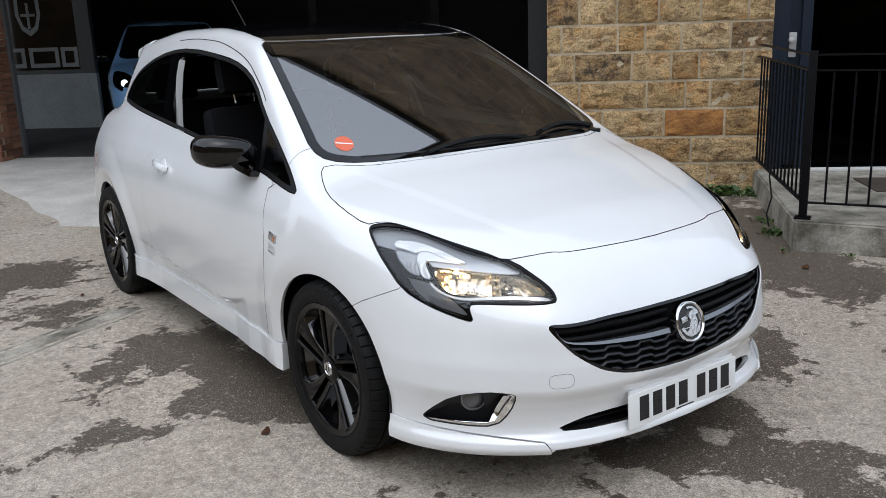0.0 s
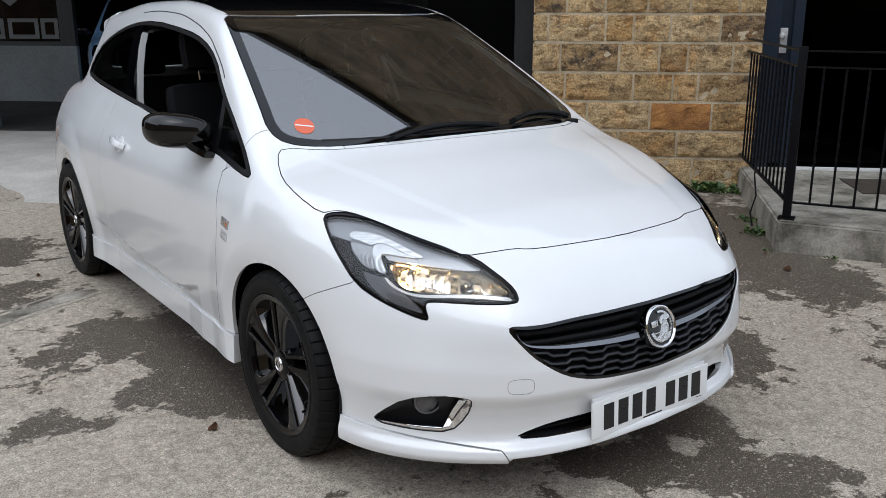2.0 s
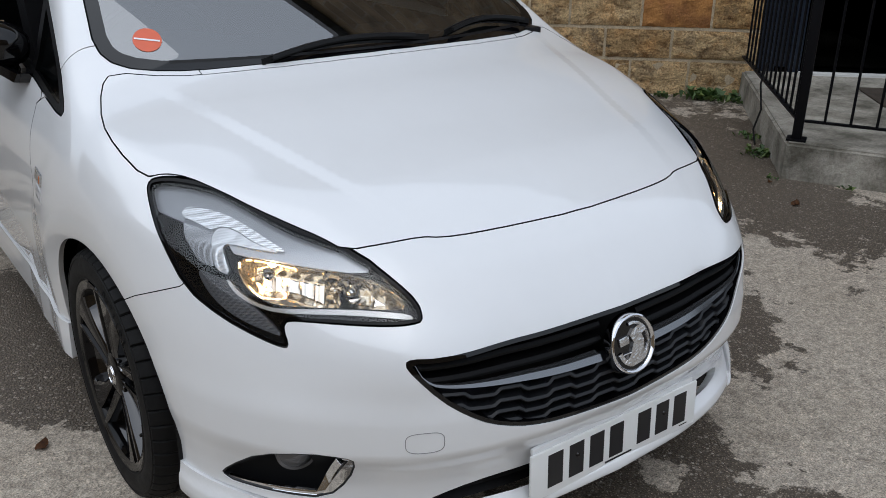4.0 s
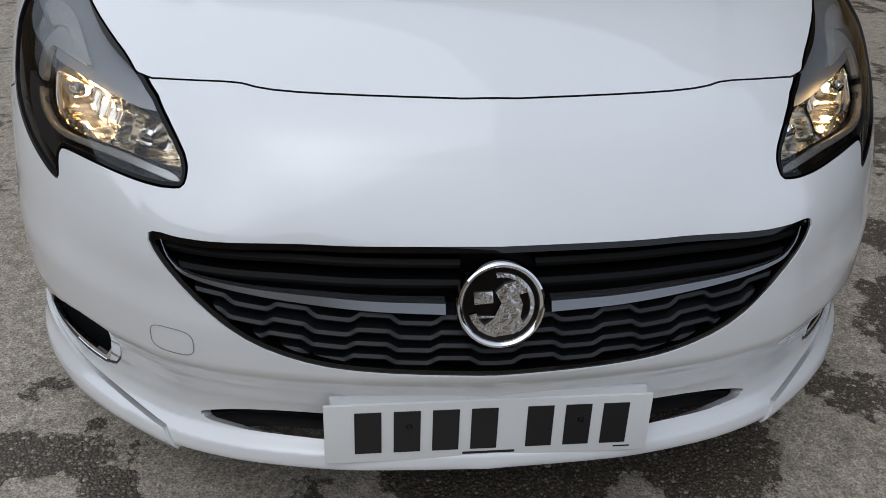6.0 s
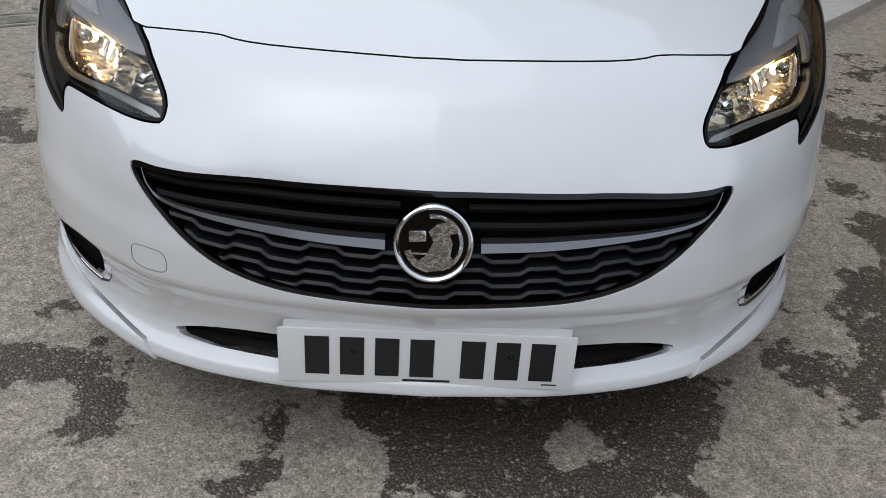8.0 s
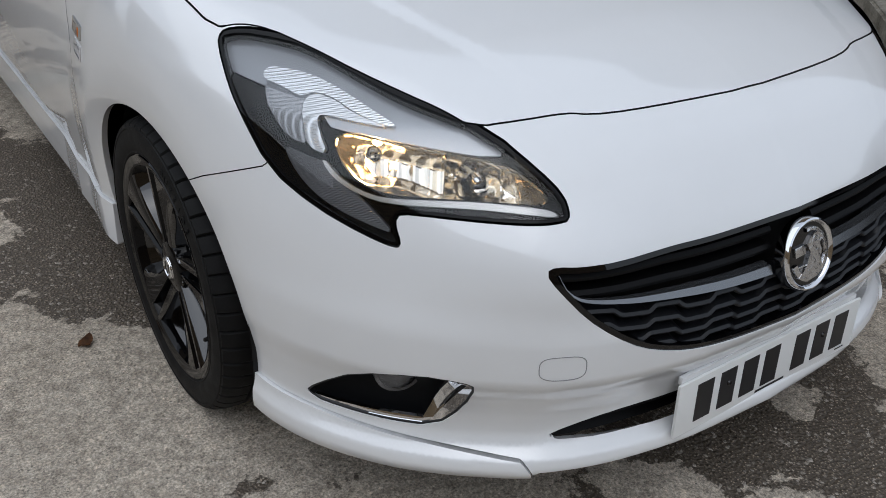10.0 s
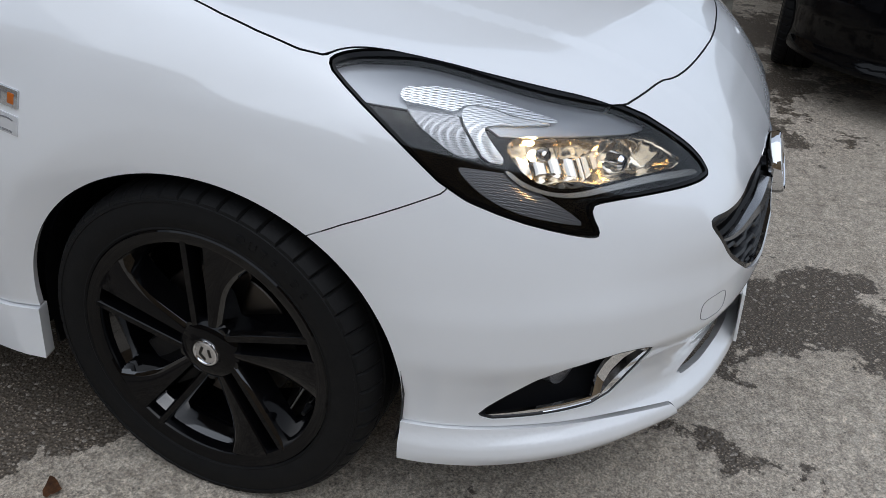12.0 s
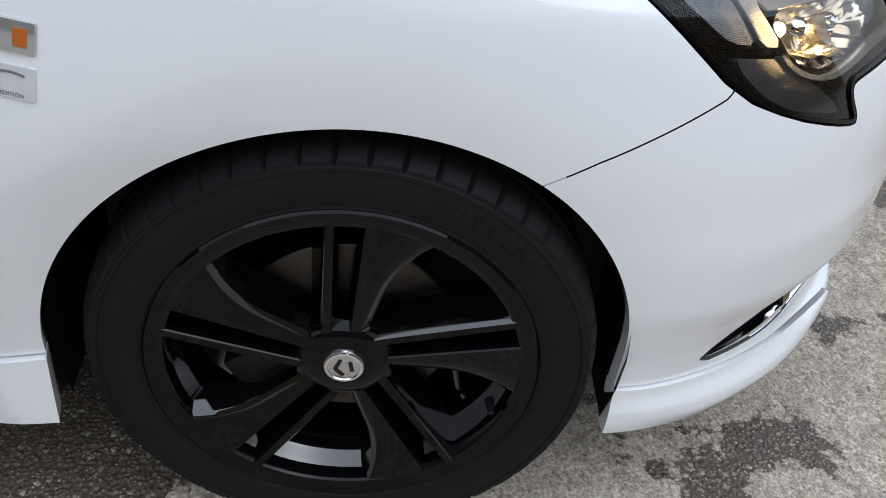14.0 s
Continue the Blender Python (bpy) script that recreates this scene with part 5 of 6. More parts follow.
# centres and sizes of the damp and the dried patches
DAMP_BESIDE = [(-0.55, 0.72, 0.22), (-0.72, 0.60, 0.20), (-0.85, 0.47, 0.13), (-0.75, 0.95, 0.22), (-0.90, 0.82, 0.18), (-0.70, 1.43, 0.28), (-0.93, 1.28, 0.18), (-0.62, 0.42, 0.16), (-0.79, 0.30, 0.10), (-0.92, 0.52, 0.13), (-0.97, 0.68, 0.13),
               (-1.25, 1.10, 0.12), (-1.41, 0.60, 0.12), (-1.25, 0.55, 0.10), (-1.57, 0.62, 0.10), (-1.13, 0.70, 0.09), (-0.96, 0.42, 0.07), (-1.29, 1.29, 0.10), (-1.08, 1.46, 0.20),
               (-1.26, 2.27, 0.25), (-1.15, 3.35, 0.35), (-1.29, 3.14, 0.30)]
DAMP_CORNER = [(-1.17, -0.44, 0.09), (-1.02, -0.42, 0.05), (-0.94, -0.56, 0.07), (-0.84, -0.59, 0.07), (-0.74, -0.56, 0.08), (-0.65, -0.62, 0.08), (-0.66, -0.76, 0.09), (-0.87, -0.36, 0.05),
               (-0.81, -0.37, 0.05), (-0.29, -0.72, 0.06), (-1.33, -0.24, 0.05), (-0.35, -0.94, 0.07), (-0.31, -0.86, 0.06)]
DAMP_FRONT = [(0.00, -0.68, 0.13), (0.21, -0.68, 0.12), (0.14, -0.78, 0.11), (0.03, -0.83, 0.09), (-0.10, -0.66, 0.10), (0.41, -0.55, 0.15), (0.52, -0.60, 0.12), (0.48, -0.75, 0.11),
              (0.35, -0.85, 0.12), (0.26, -1.00, 0.20), (0.37, -1.19, 0.20), (0.99, -0.46, 0.15), (1.27, -0.08, 0.18), (1.19, -0.33, 0.13), (1.66, 1.01, 0.20), (2.41, 0.05, 0.35), (1.34, -0.23, 0.12), (3.30, 1.40, 0.60), (2.90, 0.85, 0.45), (2.50, 0.42, 0.35), (2.50, -0.90, 0.30), (3.35, -0.70, 0.40), (1.75, -0.85, 0.22), (2.60, 1.64, 0.40), (3.60, 3.00, 0.80), (1.45, 0.25, 0.14)]
DRY = [(0.33, -0.72, 0.055), (0.80, -0.63, 0.11), (0.72, -0.69, 0.09), (1.20, 0.12, 0.11), (1.03, -0.06, 0.10), (1.00, -0.31, 0.08), (0.97, -0.76, 0.13), (2.37, 2.34, 0.40), (0.29, -0.77, 0.05),
       (-0.14, -0.80, 0.06), (-1.15, -0.02, 0.25), (1.85, -0.17, 0.16), (1.66, -0.50, 0.14), (1.43, -0.76, 0.16), (-1.13, 0.96, 0.10), (-1.21, 0.32, 0.15), (-0.89, 3.89, 0.30), (2.14, -1.25, 0.20),
       (1.52, -1.33, 0.20), (0.96, -1.15, 0.20), (-0.01, -1.04, 0.10), (-0.43, -0.78, 0.08), (-1.00, 0.08, 0.18), (2.90, -0.61, 0.14)]


def damp_at(x, y):
    """How damp the tarmac is: 0 dry, 1 wet."""
    v = np.full(x.shape, -0.20)
    v += 0.14 * np.clip((x - 0.15) / 0.5, 0, 1) + 0.08 * np.clip((y - 1.0) / 2.0, 0, 1)
    for a, b, r in DAMP_BESIDE + DAMP_CORNER + DAMP_FRONT:
        v += 0.52 * np.exp(-((x - a) ** 2 + (y - b) ** 2) / (r * r))
    for a, b, r in DRY:
        v -= 0.55 * np.exp(-((x - a) ** 2 + (y - b) ** 2) / (r * r))
    return np.clip(v, -0.7, 0.75)


asphalt = material("tarmac", (0.2, 0.2, 0.19), 0.85)
g = Graph(asphalt)
where = g.world_place()
damp = g.node("Attribute", {"attribute_name": "damp"}).outputs["Fac"]
edge = g.math("ADD", g.math("MULTIPLY", g.math("SUBTRACT", g.noise(6.0, 9.0, 0.62, where, 0.3), 0.5), 2.1), g.math("MULTIPLY", g.math("SUBTRACT", g.noise(26.0, 6.0, 0.7, where), 0.5), 1.15))
wet = g.ramp(g.math("ADD", damp, edge), (0.11, (0, 0, 0)), (0.17, (1, 1, 1)))
stone = g.node("TexVoronoi", {"Scale": 170.0, "Randomness": 1.0}, Vector=where)
speck = g.node("TexVoronoi", {"Scale": 135.0, "Randomness": 1.0}, Vector=where)
dry_col = g.ramp(g.noise(60.0, 5.0, 0.65, where), (0.28, (0.275, 0.250, 0.220)), (0.50, (0.405, 0.375, 0.333)), (0.68, (0.535, 0.50, 0.45)))
dry_col = g.mix(g.ramp(g.noise(1.6, 5.0, 0.6, where), (0.35, (0.0, 0.0, 0.0)), (0.7, (0.55, 0.55, 0.55))), dry_col, g.mix(1.0, dry_col, (0.80, 0.77, 0.72), "MULTIPLY"))
wet_col = g.mix(g.ramp(speck.outputs["Distance"], (0.08, (1, 1, 1)), (0.36, (0, 0, 0))), (0.078, 0.063, 0.047), (0.34, 0.285, 0.22))
wet_col = g.mix(g.ramp(speck.outputs["Color"], (0.80, (0, 0, 0)), (0.93, (1, 1, 1))), wet_col, (0.34, 0.31, 0.27))
pick = g.ramp(stone.outputs["Color"], (0.55, (0.86, 0.86, 0.86)), (0.95, (1.1, 1.08, 1.05)))
dry_col = g.mix(1.0, dry_col, pick, "MULTIPLY")
dry_col = g.mix(1.0, dry_col, g.ramp(g.noise(20.0, 7.0, 0.72, where), (0.30, (0.66, 0.645, 0.63)), (0.50, (1.0, 1.0, 1.0)), (0.70, (1.22, 1.2, 1.18))), "MULTIPLY")
chips = g.node("TexVoronoi", {"Scale": 105.0, "Randomness": 1.0}, Vector=where)
dry_col = g.mix(g.math("MULTIPLY", g.ramp(chips.outputs["Distance"], (0.18, (1, 1, 1)), (0.34, (0, 0, 0))), g.ramp(chips.outputs["Color"], (0.62, (0, 0, 0)), (0.75, (0.45, 0.45, 0.45)))), dry_col, (0.60, 0.57, 0.52))
dry_col = g.mix(g.math("MULTIPLY", g.ramp(chips.outputs["Distance"], (0.18, (1, 1, 1)), (0.34, (0, 0, 0))), g.ramp(chips.outputs["Color"], (0.28, (0.75, 0.75, 0.75)), (0.36, (0, 0, 0)))), dry_col, (0.11, 0.10, 0.09))
grit = g.ramp(g.noise(190.0, 5.0, 0.78, where), (0.39, (0.26, 0.245, 0.23)), (0.5, (1, 0.985, 0.96)), (0.60, (1.8, 1.76, 1.70)))
both = g.mix(wet, g.mix(1.0, dry_col, (1.0, 0.965, 0.91), "MULTIPLY"), wet_col)
g.color(g.mix(0.6, both, g.mix(1.0, both, grit, "MULTIPLY")))
g.rough(g.math("SUBTRACT", 0.9, g.math("MULTIPLY", wet, 0.34)))
rough_h = g.math("ADD", g.math("MULTIPLY", g.math("SUBTRACT", 1.0, speck.outputs["Distance"]), g.math("ADD", 0.35, wet)), g.math("MULTIPLY", g.noise(230.0, 3.0, 0.6, where), 0.5))
g.bump(rough_h, 0.55, 0.006)

xs = np.concatenate([[-900, -200, -60, -25, -12, -6], np.arange(-3.4, 4.61, 0.035), [7, 12, 25, 60, 200, 900]])
ys = np.concatenate([[-900, -200, -60, -25, -12, -6, -3], np.arange(-1.9, 6.01, 0.035), [8, 12, 25, 60, 200, 900]])
gx, gy = np.meshgrid(xs, ys, indexing="ij")
ripple = np.array([[noise.noise((a * 1.3, b * 1.3, 0)) for b in ys] for a in xs]) * 0.004
ripple[np.abs(gx) > 10] = 0
gz = ground_z(gx, gy) + ripple
n0, n1 = gx.shape
ids = np.arange(n0 * n1).reshape(n0, n1)
quads = np.stack([ids[:-1, :-1], ids[1:, :-1], ids[1:, 1:], ids[:-1, 1:]], -1).reshape(-1, 4)
me = mesh_from("ground", np.stack([gx, gy, gz], -1).reshape(-1, 3), quads, asphalt)
attr = me.attributes.new("damp", "FLOAT", "POINT")
attr.data.foreach_set("value", damp_at(gx, gy).astype(np.float32).reshape(-1))
tagged(new("ground", me), "worn grey tarmac yard with damp dark patches", "ground", kind="structure")


def weathered(name, light, dark, scale=3.0, fine=60.0, rough=0.85, relief=0.4, height=0.01, base_damp=None):
    """A mineral surface with stains at two scales and relief."""
    m = material(name, light, rough)
    g = Graph(m)
    w = g.world_place()
    c = g.ramp(g.noise(scale, 6.0, 0.6, w), (0.32, dark), (0.62, light))
    c = g.mix(1.0, c, g.ramp(g.noise(fine, 4.0, 0.6, w), (0.3, (0.72, 0.71, 0.70)), (0.7, (1.1, 1.1, 1.1))), "MULTIPLY")
    g.color(c)
    g.bump(g.math("ADD", g.noise(fine, 5.0, 0.65, w), g.math("MULTIPLY", g.noise(scale * 4, 4.0, 0.6, w), 1.5)), relief, height)
    return m


CONCRETE = weathered("concrete", (0.60, 0.575, 0.53), (0.43, 0.41, 0.37), 1.6, 70.0, 0.9, 0.35, 0.006)
KERB = weathered("kerb_concrete", (0.40, 0.375, 0.32), (0.10, 0.092, 0.07), 4.2, 60.0, 0.9, 0.6, 0.01)
MORTAR = weathered("mortar", (0.60, 0.49, 0.33), (0.40, 0.315, 0.205), 6.0, 90.0, 0.95, 0.6, 0.01)
# Near-black walls and dark floor put the shade indoors into the colour.
SHADE_WALL = weathered("shade_wall", (0.016, 0.016, 0.017), (0.008, 0.008, 0.009), 1.0, 30.0, 0.8, 0.2)
FLOOR_SHADE = weathered("garage_floor", (0.070, 0.066, 0.060), (0.035, 0.033, 0.031), 1.2, 40.0, 0.7, 0.2)
IRON = material("painted_iron", (0.004, 0.004, 0.005), 0.38, 0.0, Specular_IOR_Level=0.14)
rgh(IRON, 40.0, 0.25, 0.28, 0.2)
NAVY = material("navy_paint", (0.008, 0.014, 0.026), 0.35)


def sandstone():
    m = material("sandstone", (0.4, 0.28, 0.14), 0.92)
    g = Graph(m)
    w = g.world_place()
    pick = g.node("ObjectInfo").outputs["Random"]
    tone = g.ramp(pick, (0.0, (0.27, 0.185, 0.10)), (0.15, (0.45, 0.30, 0.14)), (0.35, (0.66, 0.485, 0.265)), (0.55, (0.48, 0.32, 0.14)), (0.8, (0.68, 0.505, 0.285)), (1.0, (0.54, 0.385, 0.195)))
    streak = g.noise(9.0, 8.0, 0.68, g.node("Mapping", {"Scale": (1.0, 1.0, 1.7)}, Vector=w).outputs[0], 0.6)
    c = g.mix(g.ramp(streak, (0.36, (0, 0, 0)), (0.52, (1, 1, 1))), g.mix(1.0, tone, (0.42, 0.35, 0.28), "MULTIPLY"), tone)
    c = g.mix(g.ramp(g.noise(5.0, 5.0, 0.6, w), (0.50, (0, 0, 0)), (0.68, (0.7, 0.7, 0.7))), c, g.mix(1.0, c, (1.12, 0.86, 0.58), "MULTIPLY"))
    soot = g.ramp(g.math("ADD", g.noise(4.5, 7.0, 0.7, w), g.math("MULTIPLY", g.math("SUBTRACT", g.noise(34.0, 4.0, 0.6, w), 0.5), 0.25)), (0.52, (0, 0, 0)), (0.60, (0.9, 0.9, 0.9)))
    c = g.mix(g.math("MULTIPLY", soot, g.ramp(pick, (0.0, (1, 1, 1)), (0.22, (1, 1, 1)), (0.30, (0.45, 0.45, 0.45)))), c, (0.075, 0.06, 0.045))
    c = g.mix(1.0, c, g.ramp(g.noise(70.0, 5.0, 0.7, w), (0.34, (0.48, 0.45, 0.40)), (0.50, (0.98, 0.97, 0.95)), (0.66, (1.30, 1.27, 1.22))), "MULTIPLY")
    g.color(c)
    g.bump(g.math("ADD", g.noise(22.0, 8.0, 0.68, w), g.math("MULTIPLY", streak, 1.2)), 0.9, 0.045)
    return m


STONE = sandstone()
STONE_WARM = weathered("orange_sandstone", (0.46, 0.215, 0.06), (0.26, 0.11, 0.035), 9.0, 80.0, 0.92, 0.7, 0.02)


def setting(name, bm, mat, label, category, smooth=0):
    ob = part(name, bm, mat, None, "", smooth)
    ob.matrix_world = BUILDING
    return tagged(ob, label, category, kind="structure")


# stone building: pier, upper front, garage
bm = bmesh.new()
box(bm, -1.555, 0.265, 2.115, 2.60, -0.2, 2.75)
wall = setting("wall_front", bm, MORTAR, "old coursed sandstone wall with pale mortar joints", "wall")
ROWS_OF_STONE = [(1.60, 1.84, (0, 85, 210, 330, 420, 520, 655)), (1.37, 1.60, (0, 95, 205, 325, 445, 580, 655)), (1.143, 1.365, (0, 42, 208, 288, 392, 532, 655)), (0.90, 1.138, (0, 80, 250, 365, 446, 572, 655)),
                 (0.665, 0.895, (0, 96, 295, 408, 480, 655)), (0.425, 0.66, (0, 60, 165, 348, 525, 655)), (0.20, 0.42, (0, 120, 260, 430, 655)), (-0.08, 0.195, (0, 150, 330, 480, 655)),
                 (1.845, 2.08, (0, 130, 250, 400, 520, 655)), (2.085, 2.33, (0, 80, 190, 330, 470, 655)), (2.335, 2.60, (0, 150, 300, 420, 560, 655))]
rng = random.Random(7)
for z0, z1, cuts in ROWS_OF_STONE:
    for a, b in zip(cuts, cuts[1:]):
        u0, u1 = -1.57 + a * 0.00282 + 0.009, -1.57 + b * 0.00282 - 0.009
        bm = bmesh.new()
        nu, nz = max(3, int((u1 - u0) / 0.03)), 8
        proud = 0.004 + rng.random() * 0.014
        seed = rng.random() * 50
        rows = []
        for j in range(nz + 1):
            row = []
            for i in range(nu + 1):
                fu, fz = i / nu, j / nz
                e = min(fu, 1 - fu) * (u1 - u0), min(fz, 1 - fz) * (z1 - z0)
                edge_d = min(e)
                r = noise.noise((fu * (u1 - u0) * 14 + seed, fz * 4.0, seed)) * 0.020 + noise.noise((fu * (u1 - u0) * 40 + seed, fz * 9.0, seed)) * 0.010
                d = 2.112 - (proud + r) * min(1, edge_d / 0.012 + 0.2)
                wob = 0.005 * noise.noise((seed + i * 0.9, j * 0.9, 3.0))
                row.append(bm.verts.new((u0 + fu * (u1 - u0) + (wob if 0 < i < nu else wob * 0.8), d, z0 + 0.009 + fz * (z1 - z0 - 0.018) + wob * 0.8)))
            rows.append(row)
        for p, q in zip(rows, rows[1:]):
            for i in range(nu):
                bm.faces.new((p[i], p[i + 1], q[i + 1], q[i]))
        hang(part("stone", bm, STONE_WARM if abs(z0 - 0.425) < 1e-6 and a == 348 else STONE, None, "", 50), wall)
# stones on the pier's inner return
for j in range(11):
    bm = bmesh.new()
    z0, z1 = ROWS_OF_STONE[j][0] + 0.006, ROWS_OF_STONE[j][1] - 0.006
    box(bm, -1.572, -1.55, 2.12, 2.36 + 0.2 * (j % 2), z0, z1, None, 0.008)
    hang(part("stone", bm, STONE, None, "", 50), wall)


def coursed(name, tone_a, tone_b, mortar, width, height):
    """Coursed masonry far from the eye."""
    m = material(name, tone_a, 0.9)
    g = Graph(m)
    t = g.node("TexBrick", {"Scale": 1.0, "Mortar Size": 0.012, "Brick Width": width, "Row Height": height, "Color1": (*tone_a, 1), "Color2": (*tone_b, 1), "Mortar": (*mortar, 1)})
    turn = g.node("Mapping", {"Rotation": (radians(-90), 0, 0)}, Vector=g.place())
    g.link(turn.outputs[0], t.inputs["Vector"])
    c = g.mix(1.0, t.outputs["Color"], g.ramp(g.noise(3.0, 6.0, 0.65, g.place()), (0.3, (0.45, 0.43, 0.4)), (0.7, (1.15, 1.12, 1.1))), "MULTIPLY")
    g.color(c)
    g.bump(g.math("ADD", t.outputs["Fac"], g.noise(30.0, 5.0, 0.6, g.place())), 0.5, 0.01)
    return m


YARD_STONE = coursed("yard_stone", (0.36, 0.26, 0.15), (0.26, 0.185, 0.10), (0.34, 0.29, 0.22), 0.48, 0.24)
MASONRY = coursed("coursed_stone", (0.17, 0.125, 0.072), (0.11, 0.078, 0.045), (0.15, 0.13, 0.10), 0.48, 0.24)
bm = bmesh.new()
box(bm, -16.0, -1.57, 2.10, 2.65, 3.30, 7.0)
box(bm, -1.57, 5.0, 2.10, 2.65, 2.75, 7.0)
setting("wall_upper", bm, MASONRY, "upper storey of coursed sandstone", "wall")
bm = bmesh.new()
box(bm, 1.72, 5.0, 2.10, 2.65, -0.2, 2.75)
setting("wall_right", bm, MASONRY, "coursed sandstone wall beside the doorway", "wall")
bm = bmesh.new()
box(bm, -16.0, 5.0, 1.90, 10.6, 7.0, 7.15)
setting("roof", bm, weathered("slate", (0.07, 0.075, 0.085), (0.04, 0.042, 0.05), 4.0, 40.0, 0.6), "dark slate roof edge", "roof")
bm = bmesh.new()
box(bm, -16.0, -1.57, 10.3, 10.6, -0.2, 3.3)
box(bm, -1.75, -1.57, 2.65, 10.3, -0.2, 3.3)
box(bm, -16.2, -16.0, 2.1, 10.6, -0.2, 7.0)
setting("wall_back", bm, SHADE_WALL, "garage walls, near black for the inside shade", "wall")
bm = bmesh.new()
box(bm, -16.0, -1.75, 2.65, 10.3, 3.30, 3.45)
setting("ceiling", bm, SHADE_WALL, "garage ceiling, near black for the inside shade", "ceiling")
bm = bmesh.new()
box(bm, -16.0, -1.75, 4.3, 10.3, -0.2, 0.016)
setting("floor", bm, FLOOR_SHADE, "stained garage floor, coloured dark for the inside shade", "floor")
bm = bmesh.new()
box(bm, -16.0, -1.76, 0.65, 4.3, -0.3, 0.004, None, 0.006)
setting("apron", bm, CONCRETE, "pale smooth concrete apron before the garage", "pavement")
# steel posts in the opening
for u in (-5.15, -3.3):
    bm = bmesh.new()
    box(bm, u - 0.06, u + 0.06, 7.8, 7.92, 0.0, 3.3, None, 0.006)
    setting("post", bm, SHADE_WALL, "garage post, near black for the inside shade", "post")

# brick pier
BRICK = material("red_brick", (0.30, 0.10, 0.05), 0.9)
g = Graph(BRICK)
c = g.ramp(g.node("NewGeometry").outputs["Random Per Island"], (0.0, (0.15, 0.065, 0.042)), (0.35, (0.27, 0.12, 0.068)), (0.7, (0.33, 0.17, 0.10)), (1.0, (0.20, 0.10, 0.07)))
g.color(g.mix(1.0, c, g.ramp(g.noise(40.0, 5.0, 0.65, g.world_place()), (0.3, (0.6, 0.58, 0.55)), (0.7, (1.15, 1.12, 1.1))), "MULTIPLY"))
g.bump(g.noise(60.0, 5.0, 0.65, g.world_place()), 0.6, 0.01)
bm = bmesh.new()
box(bm, -8.80, -7.988, 4.012, 4.40, -0.1, 3.3)
pier = setting("brick_pier", bm, MORTAR, "rough orange-red brick pier", "wall")
bm = bmesh.new()
rng = random.Random(3)
for row in range(43):
    z = -0.02 + row * 0.075
    for k in range(5):
        u0 = -8.82 + k * 0.225 - (0.11 if row % 2 else 0)
        u1 = min(u0 + 0.213, -7.975)
        u0 = max(u0, -8.80)
        if u1 - u0 > 0.03:
            box(bm, u0, u1, 4.0 - rng.random() * 0.008, 4.05, z, z + 0.064)
    box(bm, -8.0, -7.972 + rng.random() * 0.006, 4.0 + (0.11 if row % 2 else 0.0), 4.1 + 0.11, z, z + 0.064)
    box(bm, -8.0, -7.972 + rng.random() * 0.006, 4.22, 4.40, z, z + 0.064)
hang(part("brickwork", bm, BRICK, None, "", 0), pier)
bm = bmesh.new()
box(bm, -7.985, -7.935, 4.403, 4.47, 0.0, 3.3, None, 0.004)
setting("door_post", bm, material("grey_steel", (0.09, 0.095, 0.10), 0.5), "grey steel door post beside the brick pier", "post")

# partition with a lettered window
GREY_PANEL = weathered("grey_panel", (0.30, 0.32, 0.325), (0.22, 0.235, 0.24), 1.5, 50.0, 0.55, 0.1)
bm = bmesh.new()
box(bm, -11.9, -8.45, 7.30, 7.38, 0.0, 0.84)
partition = setting("partition", bm, GREY_PANEL, "pale grey lower wall panel under a dark shop window", "wall")
bm = bmesh.new()
for u0, u1, z0, z1 in ((-11.9, -8.69, 0.84, 0.90), (-8.69, -8.62, 0.84, 3.3), (-11.9, -8.69, 2.5, 3.3), (-8.62, -8.45, 0.84, 3.3)):
    box(bm, u0, u1, 7.29, 7.38, z0, z1, None, 0.004)
hang(part("window_frame", bm, material("frame_grey", (0.055, 0.058, 0.06), 0.5), None), partition)
bm = bmesh.new()
box(bm, -11.9, -8.69, 7.33, 7.345, 0.90, 2.5)
hang(part("window_pane", bm, GLOSS_BLACK, None), partition)
PALE = material("window_film", (0.22, 0.225, 0.23), 0.6)
for u0, u1 in ((-10.40, -9.95), (-9.86, -9.58), (-9.51, -9.03), (-8.99, -8.72)):
    bm = bmesh.new()
    for a, b, z0, z1 in ((u0, u1, 1.18, 1.235), (u0, u0 + 0.06, 0.94, 1.18), (u1 - 0.06, u1, 1.0, 1.18), (u0 + 0.06, u1, 0.94, 1.0)):
        box(bm, a, b, 7.322, 7.329, z0, z1)
    hang(part("window_film", bm, PALE, None), partition)
bm = bmesh.new()
shield = [(-9.64, 2.04), (-9.25, 2.04), (-9.24, 1.72), (-9.31, 1.50), (-9.44, 1.41), (-9.57, 1.50), (-9.65, 1.72)]
inner = [(-9.445 + (a + 9.445) * 0.72, 1.72 + (b - 1.72) * 0.72) for a, b in shield]
o = [bm.verts.new((a, 7.325, b)) for a, b in shield]
i2 = [bm.verts.new((a, 7.325, b)) for a, b in inner]
for k in range(7):
    bm.faces.new((o[k], o[(k + 1) % 7], i2[(k + 1) % 7], i2[k]))
box(bm, -9.56, -9.33, 7.322, 7.328, 1.70, 1.74)
box(bm, -9.465, -9.425, 7.322, 7.328, 1.52, 1.90)
hang(part("window_film", bm, PALE, None), partition)

